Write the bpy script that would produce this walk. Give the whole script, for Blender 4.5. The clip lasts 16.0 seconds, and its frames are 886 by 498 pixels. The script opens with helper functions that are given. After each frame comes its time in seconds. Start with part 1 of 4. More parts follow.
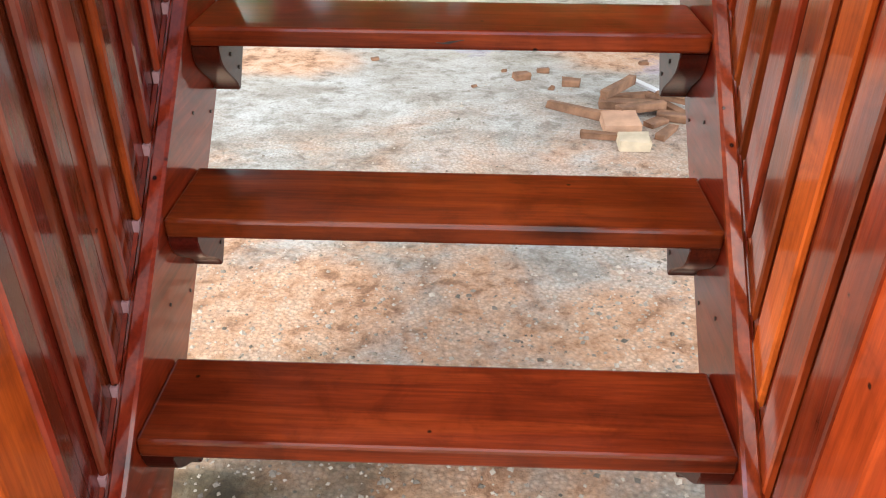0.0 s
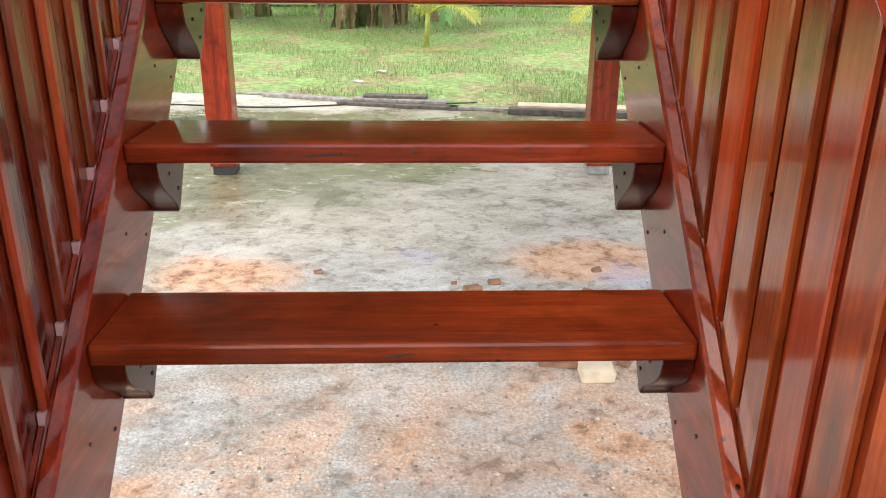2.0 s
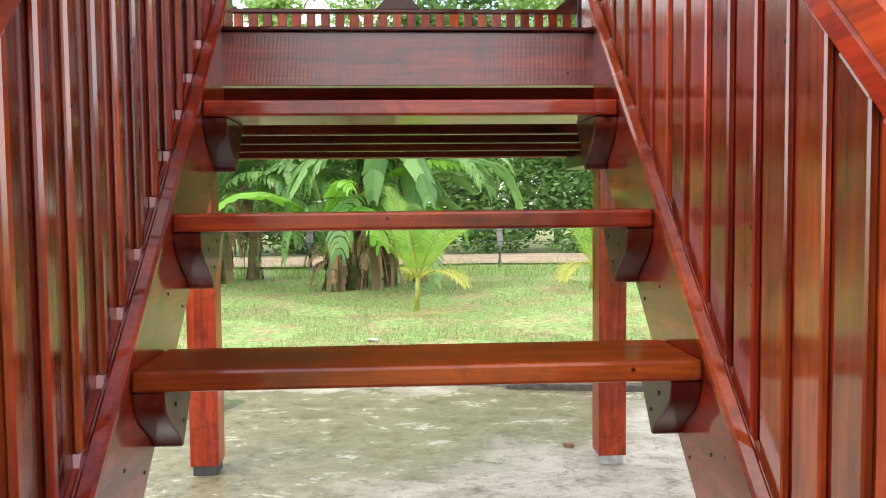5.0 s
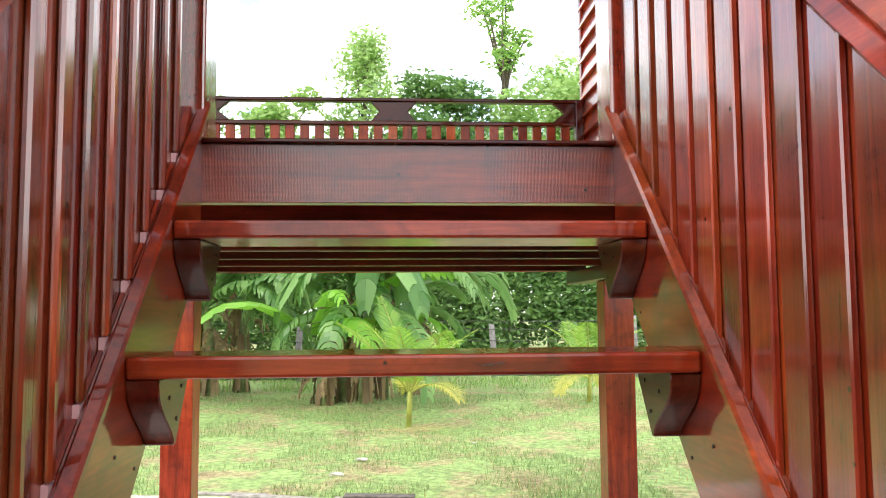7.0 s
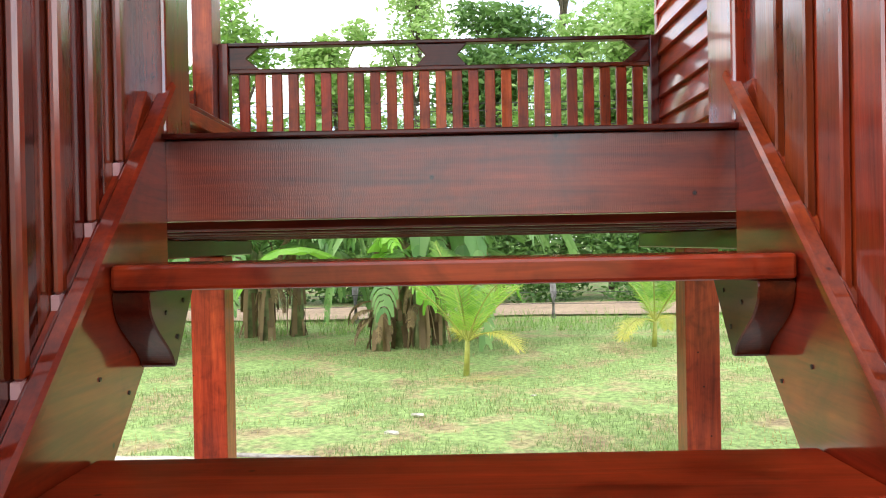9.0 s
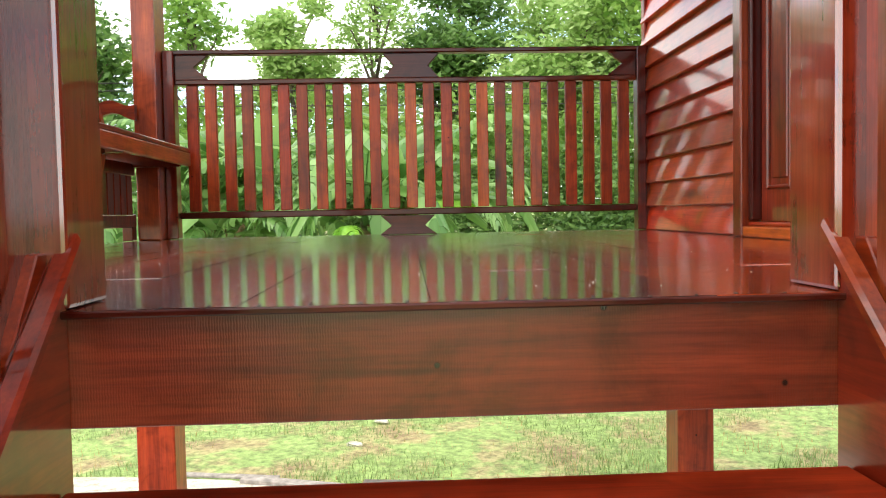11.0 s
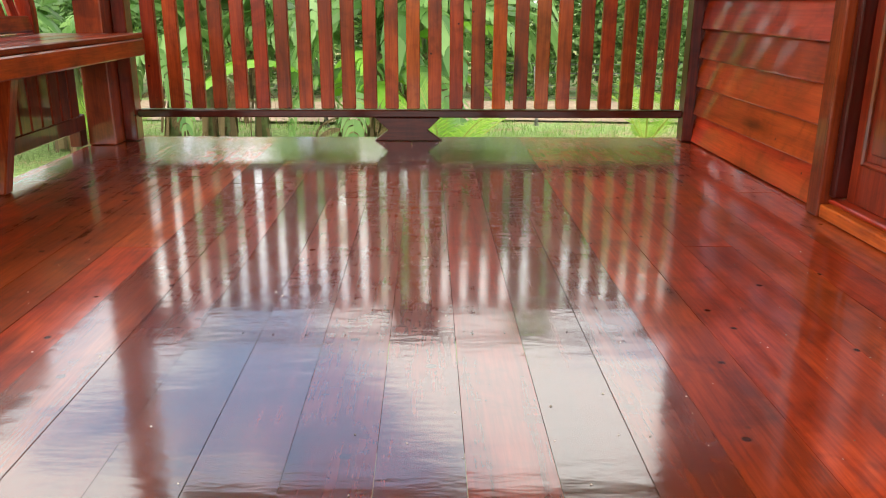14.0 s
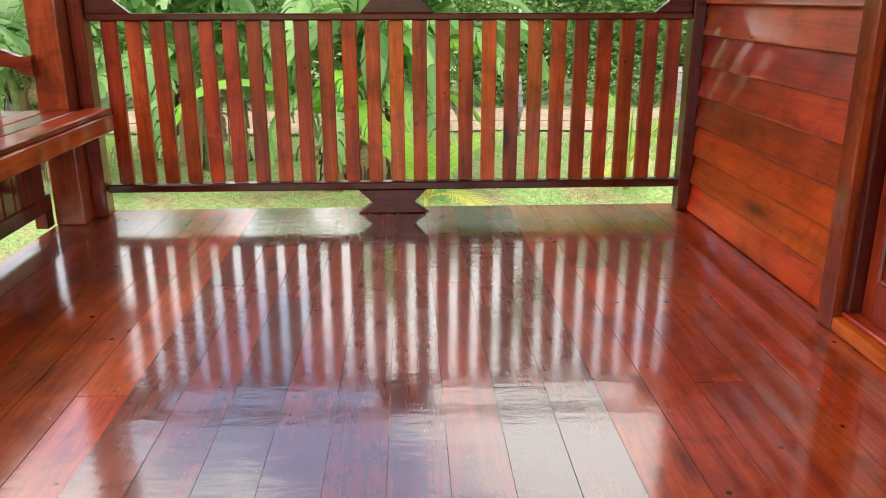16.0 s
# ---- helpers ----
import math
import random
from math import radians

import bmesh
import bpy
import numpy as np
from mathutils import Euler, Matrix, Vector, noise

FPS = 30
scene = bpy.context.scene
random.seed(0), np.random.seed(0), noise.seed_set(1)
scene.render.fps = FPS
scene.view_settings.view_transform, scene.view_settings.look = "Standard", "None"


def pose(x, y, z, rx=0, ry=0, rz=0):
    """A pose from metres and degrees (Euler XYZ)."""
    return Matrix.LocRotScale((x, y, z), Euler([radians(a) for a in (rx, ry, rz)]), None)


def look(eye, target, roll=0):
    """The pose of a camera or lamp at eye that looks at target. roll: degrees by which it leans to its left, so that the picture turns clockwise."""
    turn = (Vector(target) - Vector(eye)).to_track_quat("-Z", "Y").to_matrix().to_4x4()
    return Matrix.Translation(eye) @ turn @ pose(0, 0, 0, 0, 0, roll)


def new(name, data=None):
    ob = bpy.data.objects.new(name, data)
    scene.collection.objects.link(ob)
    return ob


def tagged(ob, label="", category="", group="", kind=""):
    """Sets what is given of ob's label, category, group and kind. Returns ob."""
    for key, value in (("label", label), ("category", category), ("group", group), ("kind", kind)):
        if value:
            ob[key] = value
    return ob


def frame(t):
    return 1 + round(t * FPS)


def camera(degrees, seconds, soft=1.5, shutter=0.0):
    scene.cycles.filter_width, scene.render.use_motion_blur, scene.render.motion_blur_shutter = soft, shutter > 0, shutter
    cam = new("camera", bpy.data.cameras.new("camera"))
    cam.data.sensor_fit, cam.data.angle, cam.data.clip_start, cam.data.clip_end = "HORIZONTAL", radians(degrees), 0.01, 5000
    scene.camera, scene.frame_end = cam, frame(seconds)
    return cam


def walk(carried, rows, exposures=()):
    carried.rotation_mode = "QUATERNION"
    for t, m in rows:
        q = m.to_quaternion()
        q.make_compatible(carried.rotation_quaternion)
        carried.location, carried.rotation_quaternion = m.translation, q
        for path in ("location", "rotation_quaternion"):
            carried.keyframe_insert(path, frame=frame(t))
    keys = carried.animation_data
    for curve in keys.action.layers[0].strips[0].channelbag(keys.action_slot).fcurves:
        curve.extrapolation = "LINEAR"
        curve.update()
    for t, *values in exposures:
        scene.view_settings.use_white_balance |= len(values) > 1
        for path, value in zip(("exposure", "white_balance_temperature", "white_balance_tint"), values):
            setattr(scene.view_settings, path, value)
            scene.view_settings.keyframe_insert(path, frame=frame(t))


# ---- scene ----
PATH = [
    (0, (0.042, -2.679, 1.157), (-0.016, -0.975, 0.111), 0.3),
    (0.5, (0.023, -2.699, 1.199), (0.005, -0.935, 0.256), 1.3),
    (1, (0.013, -2.645, 1.239), (0.048, -0.85, 0.357), 1.5),
    (1.5, (0.019, -2.502, 1.288), (0.086, -0.673, 0.483), 0.6),
    (2, (0.029, -2.361, 1.315), (0.099, -0.491, 0.608), 0.5),
    (2.5, (0.04, -2.294, 1.36), (0.088, -0.395, 0.735), -0.6),
    (3, (0.023, -2.23, 1.407), (0.095, -0.299, 0.894), -1.7),
    (3.5, (-0.014, -2.173, 1.446), (0.086, -0.216, 1.042), -1.3),
    (4, (-0.037, -2.147, 1.489), (0.081, -0.166, 1.245), -0.7),
    (4.2, (-0.042, -2.139, 1.497), (0.08, -0.152, 1.306), -0.7),
    (6.3, (-0.018, -1.806, 1.534), (0.063, 0.192, 1.517), -0.2),
    (6.5, (-0.034, -1.788, 1.541), (0.082, 0.208, 1.58), -0.2),
    (7, (-0.049, -1.795, 1.569), (0.084, 0.194, 1.726), -0.4),
    (7.5, (-0.046, -1.729, 1.591), (0.073, 0.254, 1.827), -0.2),
    (8, (-0.042, -1.504, 1.592), (0.057, 0.49, 1.707), -0.2),
    (8.5, (-0.011, -1.369, 1.713), (0.025, 0.63, 1.663), -1.0),
    (9, (-0.005, -1.314, 1.772), (-0.019, 0.685, 1.757), -1.1),
    (9.5, (-0.014, -1.206, 1.839), (-0.006, 0.794, 1.81), -2.0),
    (10, (-0.045, -1.168, 1.987), (0.01, 0.83, 1.906), -1.7),
    (10.2, (-0.053, -1.142, 2.018), (0.022, 0.855, 1.938), -1.3),
    (12.3, (-0.079, -0.656, 2.241), (0.036, 1.32, 1.957), -1.1),
    (12.5, (-0.087, -0.633, 2.304), (0.046, 1.329, 1.939), -1.0),
    (13, (-0.064, -0.57, 2.376), (0.078, 1.372, 1.921), -0.2),
    (13.5, (-0.026, -0.407, 2.412), (0.097, 1.524, 1.905), 0.0),
    (14, (0.032, -0.333, 2.533), (0.069, 1.575, 1.937), 0.3),
    (14.5, (0.03, -0.264, 2.538), (0.026, 1.623, 1.876), 0.0),
    (15, (0.022, -0.156, 2.661), (0.048, 1.722, 1.973), -0.6),
    (15.5, (0.012, -0.157, 2.784), (0.075, 1.729, 2.123), -0.6),
    (16, (0.013, -0.098, 2.806), (0.095, 1.806, 2.2), -0.1),
]
cam = camera(58.3, 16.0, soft=1.1)
walk(cam, [(t, look(eye, target, roll)) for t, eye, target, roll in PATH],
     exposures=[(0.0, 0.55, 6450, 8), (2.0, 0.52, 6500, 10), (3.5, 0.68, 6550, 10), (7.0, 0.72, 6600, 10), (9.5, 0.62, 6500, 10), (12.3, 0.76, 7400, 10), (14.0, 0.68, 7050, 10), (16.0, 0.76, 6900, 10)])

# ---- world and light ----
world = bpy.data.worlds.new("sky")
scene.world = world
world.use_nodes = True
wn, wl = world.node_tree.nodes, world.node_tree.links
wn.clear()
w_out = wn.new("ShaderNodeOutputWorld")
w_bg = wn.new("ShaderNodeBackground")
w_sky = wn.new("ShaderNodeTexSky")
w_sky.sky_type = "NISHITA"
w_sky.sun_disc = False
SUN_EL, SUN_AZ = radians(50), radians(-130)
w_sky.sun_elevation, w_sky.sun_rotation = SUN_EL, SUN_AZ
w_sky.air_density, w_sky.dust_density = 1.0, 0.7
w_co = wn.new("ShaderNodeTexCoord")
w_map = wn.new("ShaderNodeMapping")
w_map.inputs["Scale"].default_value = (1.0, 1.0, 2.4)
w_map.inputs["Location"].default_value = (8.73, 5.79, -3.24)
w_noise = wn.new("ShaderNodeTexNoise")
w_noise.inputs["Scale"].default_value = 2.6
w_noise.inputs["Detail"].default_value = 7
w_noise.inputs["Roughness"].default_value = 0.55
w_ramp = wn.new("ShaderNodeValToRGB")
w_ramp.color_ramp.elements[0].position = 0.36
w_ramp.color_ramp.elements[1].position = 0.48
w_ramp.color_ramp.elements[0].color = (0.10, 0.10, 0.10, 1)
w_mix = wn.new("ShaderNodeMix")
w_mix.data_type = "RGBA"
w_mix.inputs["B"].default_value = (12.4, 12.6, 12.8, 1)
wl.new(w_co.outputs["Generated"], w_map.inputs["Vector"])
wl.new(w_map.outputs["Vector"], w_noise.inputs["Vector"])
wl.new(w_noise.outputs["Fac"], w_ramp.inputs["Fac"])
wl.new(w_ramp.outputs["Color"], w_mix.inputs["Factor"])
w_blue = wn.new("ShaderNodeMix")
w_blue.data_type, w_blue.blend_type = "RGBA", "MULTIPLY"
w_blue.inputs["Factor"].default_value = 1.0
w_blue.inputs["B"].default_value = (1.9, 2.0, 2.2, 1)
wl.new(w_sky.outputs["Color"], w_blue.inputs["A"])
wl.new(w_blue.outputs["Result"], w_mix.inputs["A"])
wl.new(w_mix.outputs["Result"], w_bg.inputs["Color"])
w_bg.inputs["Strength"].default_value = 0.15
wl.new(w_bg.outputs["Background"], w_out.inputs["Surface"])

sun_data = bpy.data.lights.new("sun", "SUN")
sun_data.energy, sun_data.angle, sun_data.color = 1.3, radians(30), (1.0, 0.95, 0.86)
sun = new("sun", sun_data)
sun.rotation_euler = (radians(90) - SUN_EL, 0, radians(180) - SUN_AZ)
sun.location = (0, 0, 30)


# ---- materials ----
def nodes_of(name):
    m = bpy.data.materials.new(name)
    m.use_nodes = True
    return m, m.node_tree.nodes, m.node_tree.links, m.node_tree.nodes["Principled BSDF"]


def ramp_of(n, stops):
    r = n.new("ShaderNodeValToRGB")
    els = r.color_ramp.elements
    while len(els) < len(stops):
        els.new(0.5)
    for e, (p, c) in zip(els, stops):
        e.position, e.color = p, (*c, 1)
    return r


def noise_of(n, l, vec, scale, detail=4, rough=0.55, distort=0.0):
    t = n.new("ShaderNodeTexNoise")
    t.inputs["Scale"].default_value = scale
    t.inputs["Detail"].default_value = detail
    t.inputs["Roughness"].default_value = rough
    t.inputs["Distortion"].default_value = distort
    if vec is not None:
        l.new(vec, t.inputs["Vector"])
    return t


def mul(n, l, a, b, blend="MULTIPLY", fac=1.0):
    x = n.new("ShaderNodeMix")
    x.data_type, x.blend_type = "RGBA", blend
    x.inputs["Factor"].default_value = fac
    l.new(a, x.inputs["A"])
    l.new(b, x.inputs["B"])
    return x.outputs["Result"]


def wood(name, axis, dark, mid, light, rough=0.32, coat=0.45, coat_rough=0.08, spread=0.4, hue=0.006, bump=0.12, saw=False, ior=1.5, streak=0.42, ripple=False, speck=0.03):
    """Varnished timber; the grain runs along axis, each piece has its own tone."""
    m, n, l, b = nodes_of(name)
    co = n.new("ShaderNodeTexCoord")
    info = n.new("ShaderNodeObjectInfo")
    off = n.new("ShaderNodeVectorMath")
    off.operation = "SCALE"
    cv = n.new("ShaderNodeCombineXYZ")
    for k in "XYZ":
        l.new(info.outputs["Random"], cv.inputs[k])
    l.new(cv.outputs["Vector"], off.inputs[0])
    off.inputs["Scale"].default_value = 37.0
    add = n.new("ShaderNodeVectorMath")
    add.operation = "ADD"
    l.new(co.outputs["Object"], add.inputs[0])
    l.new(off.outputs["Vector"], add.inputs[1])
    mp = n.new("ShaderNodeMapping")
    s = [26.0, 26.0, 26.0]
    s["xyz".index(axis)] = 1.6
    mp.inputs["Scale"].default_value = s
    l.new(add.outputs["Vector"], mp.inputs["Vector"])
    grain = noise_of(n, l, mp.outputs["Vector"], 1.0, 6, 0.62, 0.8)
    fine = noise_of(n, l, mp.outputs["Vector"], 6.0, 3, 0.6)
    cloud = noise_of(n, l, add.outputs["Vector"], 2.3, 3, 0.5)
    r = ramp_of(n, [(0.18, dark), (0.52, mid), (0.86, light)])
    l.new(grain.outputs["Fac"], r.inputs["Fac"])
    r2 = ramp_of(n, [(0.3, (0.62, 0.55, 0.52)), (0.65, (1.1, 1.1, 1.1))])
    l.new(cloud.outputs["Fac"], r2.inputs["Fac"])
    col = mul(n, l, r.outputs["Color"], r2.outputs["Color"])
    r3 = ramp_of(n, [(0.36, (0.50, 0.44, 0.40)), (0.56, (1, 1, 1)), (0.75, (1.25, 1.3, 1.3))])
    l.new(fine.outputs["Fac"], r3.inputs["Fac"])
    col = mul(n, l, col, r3.outputs["Color"], fac=streak)
    blotch = noise_of(n, l, add.outputs["Vector"], 9.0, 5, 0.62, 0.6)
    r6 = ramp_of(n, [(0.34, (0.52, 0.46, 0.44)), (0.50, (1, 1, 1)), (0.70, (1.18, 1.2, 1.2))])
    l.new(blotch.outputs["Fac"], r6.inputs["Fac"])
    col = mul(n, l, col, r6.outputs["Color"], fac=0.7)
    # knots
    vor = n.new("ShaderNodeTexVoronoi")
    vm = n.new("ShaderNodeMapping")
    vs = [9.0, 9.0, 9.0]
    vs["xyz".index(axis)] = 2.2
    vm.inputs["Scale"].default_value = vs
    l.new(add.outputs["Vector"], vm.inputs["Vector"])
    l.new(vm.outputs["Vector"], vor.inputs["Vector"])
    vor.inputs["Scale"].default_value = 0.55
    r4 = ramp_of(n, [(0.03, (0.12, 0.07, 0.05)), (0.13, (1, 1, 1))])
    l.new(vor.outputs["Distance"], r4.inputs["Fac"])
    col = mul(n, l, col, r4.outputs["Color"], fac=0.85)
    # old nail holes and specks
    sp = n.new("ShaderNodeTexVoronoi")
    sp.inputs["Scale"].default_value = 11.0
    l.new(add.outputs["Vector"], sp.inputs["Vector"])
    r5 = ramp_of(n, [(speck, (0.06, 0.04, 0.03)), (speck * 2, (1, 1, 1))])
    l.new(sp.outputs["Distance"], r5.inputs["Fac"])
    col = mul(n, l, col, r5.outputs["Color"])
    hsv = n.new("ShaderNodeHueSaturation")
    l.new(col, hsv.inputs["Color"])
    vr = n.new("ShaderNodeMapRange")
    vr.inputs["To Min"].default_value, vr.inputs["To Max"].default_value = 1 - spread, 1 + spread
    l.new(info.outputs["Random"], vr.inputs["Value"])
    l.new(vr.outputs["Result"], hsv.inputs["Value"])
    frac = n.new("ShaderNodeMath")
    frac.operation = "MULTIPLY"
    frac.inputs[1].default_value = 17.3
    l.new(info.outputs["Random"], frac.inputs[0])
    fr2 = n.new("ShaderNodeMath")
    fr2.operation = "FRACT"
    l.new(frac.outputs[0], fr2.inputs[0])
    hr = n.new("ShaderNodeMapRange")
    hr.inputs["To Min"].default_value, hr.inputs["To Max"].default_value = 0.5 - hue, 0.5 + hue
    l.new(fr2.outputs[0], hr.inputs["Value"])
    l.new(hr.outputs["Result"], hsv.inputs["Hue"])
    l.new(hsv.outputs["Color"], b.inputs["Base Color"])
    rr = n.new("ShaderNodeMapRange")
    rr.inputs["To Min"].default_value, rr.inputs["To Max"].default_value = rough * 0.8, rough * 1.35
    l.new(cloud.outputs["Fac"], rr.inputs["Value"])
    l.new(rr.outputs["Result"], b.inputs["Roughness"])
    b.inputs["Coat Weight"].default_value = coat
    b.inputs["Specular IOR Level"].default_value = 0.12
    b.inputs["Coat IOR"].default_value = ior
    cr = n.new("ShaderNodeMapRange")
    cr.inputs["To Min"].default_value, cr.inputs["To Max"].default_value = coat_rough * 0.5, coat_rough * 1.7
    l.new(blotch.outputs["Fac"], cr.inputs["Value"])
    l.new(cr.outputs["Result"], b.inputs["Coat Roughness"])
    bp = n.new("ShaderNodeBump")
    bp.inputs["Strength"].default_value = bump
    bp.inputs["Distance"].default_value = 0.004
    height = grain.outputs["Fac"]
    if saw:
        wv = n.new("ShaderNodeTexWave")
        wv.inputs["Scale"].default_value = 95.0
        wv.inputs["Distortion"].default_value = 3.0
        wv.inputs["Detail"].default_value = 2
        l.new(co.outputs["Object"], wv.inputs["Vector"])
        sm = n.new("ShaderNodeMath")
        sm.operation = "ADD"
        l.new(wv.outputs["Fac"], sm.inputs[0])
        l.new(grain.outputs["Fac"], sm.inputs[1])
        height = sm.outputs[0]
    l.new(height, bp.inputs["Height"])
    l.new(bp.outputs["Normal"], b.inputs["Normal"])
    bc = n.new("ShaderNodeBump")
    bc.inputs["Strength"].default_value = bump * 0.45
    bc.inputs["Distance"].default_value = 0.004
    wmap = n.new("ShaderNodeMapping")
    wmap.inputs["Scale"].default_value = (9.0, 26.0, 9.0) if ripple else (9.0, 9.0, 9.0)
    l.new(add.outputs["Vector"], wmap.inputs["Vector"])
    wob = noise_of(n, l, wmap.outputs["Vector"], 1.0, 3 if ripple else 2, 0.5)
    hs = n.new("ShaderNodeMath")
    hs.operation = "MULTIPLY_ADD"
    hs.inputs[1].default_value = 0.03 if ripple else 0.22
    l.new(height, hs.inputs[0])
    l.new(wob.outputs["Fac"], hs.inputs[2])
    l.new(hs.outputs[0], bc.inputs["Height"])
    l.new(bc.outputs["Normal"], b.inputs["Coat Normal"])
    return m


RED = ((0.09, 0.009, 0.003), (0.31, 0.037, 0.008), (0.50, 0.082, 0.015))
ORANGE = ((0.25, 0.030, 0.005), (0.44, 0.070, 0.011), (0.56, 0.115, 0.020))
# Dark timber tone; shade on brackets and under the deck is put into it.
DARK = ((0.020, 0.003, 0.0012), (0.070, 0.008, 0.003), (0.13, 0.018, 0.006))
STR_Y = wood("stringer_wood", "y", (0.06, 0.006, 0.002), (0.20, 0.020, 0.005), (0.32, 0.046, 0.010), coat=0.9, ior=1.7, spread=0.12)
W_X = wood("varnished_red_wood_x", "x", *RED)
W_Y = wood("varnished_red_wood_y", "y", *RED)
W_Z = wood("varnished_red_wood_z", "z", *RED, spread=0.28)
DOOR_Z = wood("door_wood", "z", (0.05, 0.005, 0.002), (0.19, 0.020, 0.005), (0.34, 0.050, 0.010), spread=0.12, coat=0.9)
POST_Z = wood("glossy_post_wood", "z", (0.06, 0.007, 0.003), (0.19, 0.022, 0.006), (0.32, 0.050, 0.011), spread=0.1, coat=1.0, coat_rough=0.07, ior=2.3)
BAL_Z = wood("baluster_wood", "z", (0.10, 0.010, 0.003), (0.29, 0.036, 0.007), (0.44, 0.072, 0.012), spread=0.18, coat=0.4, coat_rough=0.16)
CORNER_Z = wood("corner_post_wood", "z", (0.14, 0.014, 0.004), (0.33, 0.044, 0.009), (0.46, 0.082, 0.014), spread=0.05, coat=0.7, coat_rough=0.12)
O_X = wood("varnished_orange_wood_x", "x", *ORANGE, spread=0.3)
O_Y = wood("varnished_orange_wood_y", "y", *ORANGE, spread=0.3)
O_Z = wood("varnished_orange_wood_z", "z", *ORANGE, spread=0.35)
D_X = wood("dark_shaded_wood_x", "x", *DARK, coat=0.5)
D_Y = wood("dark_shaded_wood_y", "y", *DARK, coat=0.5)
D_Z = wood("dark_shaded_wood_z", "z", *DARK, coat=0.5)
SLAT_Z = wood("slat_wood", "z", (0.07, 0.008, 0.003), (0.25, 0.031, 0.007), (0.42, 0.070, 0.013), ior=2.0, rough=0.36, coat=1.0, coat_rough=0.13, spread=0.4, hue=0.008, bump=0.45)
# Backing boards: right lighter, left darker, the side light put into the colour.
BACK_R = wood("lit_backing_wood", "z", (0.09, 0.010, 0.003), (0.29, 0.036, 0.008), (0.44, 0.075, 0.014), ior=1.9, rough=0.34, coat=1.0, coat_rough=0.11, spread=0.5, hue=0.008, bump=0.3)
BACK_Z = wood("shaded_backing_wood", "z", (0.045, 0.005, 0.002), (0.155, 0.016, 0.005), (0.26, 0.036, 0.009), ior=2.15, rough=0.34, coat=1.0, coat_rough=0.11, spread=0.4, hue=0.008, bump=0.4)
SAWN_X = wood("sawn_beam_wood", "x", (0.07, 0.008, 0.004), (0.20, 0.021, 0.008), (0.34, 0.050, 0.016), saw=True, bump=0.22, coat=0.9, coat_rough=0.2, ior=1.7, spread=0.1)
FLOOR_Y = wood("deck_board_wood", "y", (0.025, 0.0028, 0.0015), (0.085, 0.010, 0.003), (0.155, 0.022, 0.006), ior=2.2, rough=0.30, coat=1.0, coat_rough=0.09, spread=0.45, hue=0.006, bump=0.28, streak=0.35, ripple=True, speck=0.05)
T_X = wood("tread_wood", "x", (0.05, 0.007, 0.002), (0.21, 0.029, 0.006), (0.35, 0.064, 0.012), rough=0.3, coat=0.75, speck=0.030, coat_rough=0.08, spread=0.2, hue=0.008)
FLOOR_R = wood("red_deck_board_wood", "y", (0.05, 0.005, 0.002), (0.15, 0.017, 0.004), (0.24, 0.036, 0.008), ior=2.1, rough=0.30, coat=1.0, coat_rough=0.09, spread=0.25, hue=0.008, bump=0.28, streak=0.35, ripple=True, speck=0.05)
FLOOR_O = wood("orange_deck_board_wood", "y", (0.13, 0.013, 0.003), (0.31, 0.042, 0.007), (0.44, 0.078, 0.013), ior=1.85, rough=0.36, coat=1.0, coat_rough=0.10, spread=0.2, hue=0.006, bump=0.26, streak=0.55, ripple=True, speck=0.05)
SIDING = wood("siding_wood", "y", (0.22, 0.018, 0.005), (0.46, 0.042, 0.009), (0.60, 0.080, 0.014), spread=0.36, hue=0.008, coat=0.8, coat_rough=0.10, streak=0.3)


def plain(name, col, rough=0.8, scale=20.0, vary=0.35, metal=0.0, bump=0.3, dist=0.005):
    m, n, l, b = nodes_of(name)
    co = n.new("ShaderNodeTexCoord")
    a = noise_of(n, l, co.outputs["Object"], scale, 5)
    c = noise_of(n, l, co.outputs["Object"], scale * 0.13, 3)
    info = n.new("ShaderNodeObjectInfo")
    lo, hi = [v * (1 - vary) for v in col], [min(1, v * (1 + vary)) for v in col]
    r = ramp_of(n, [(0.3, lo), (0.7, hi)])
    l.new(a.outputs["Fac"], r.inputs["Fac"])
    r2 = ramp_of(n, [(0.3, (0.75, 0.75, 0.75)), (0.7, (1.1, 1.1, 1.1))])
    l.new(c.outputs["Fac"], r2.inputs["Fac"])
    l.new(mul(n, l, r.outputs["Color"], r2.outputs["Color"]), b.inputs["Base Color"])
    b.inputs["Roughness"].default_value, b.inputs["Metallic"].default_value = rough, metal
    bp = n.new("ShaderNodeBump")
    bp.inputs["Strength"].default_value, bp.inputs["Distance"].default_value = bump, dist
    l.new(a.outputs["Fac"], bp.inputs["Height"])
    l.new(bp.outputs["Normal"], b.inputs["Normal"])
    return m


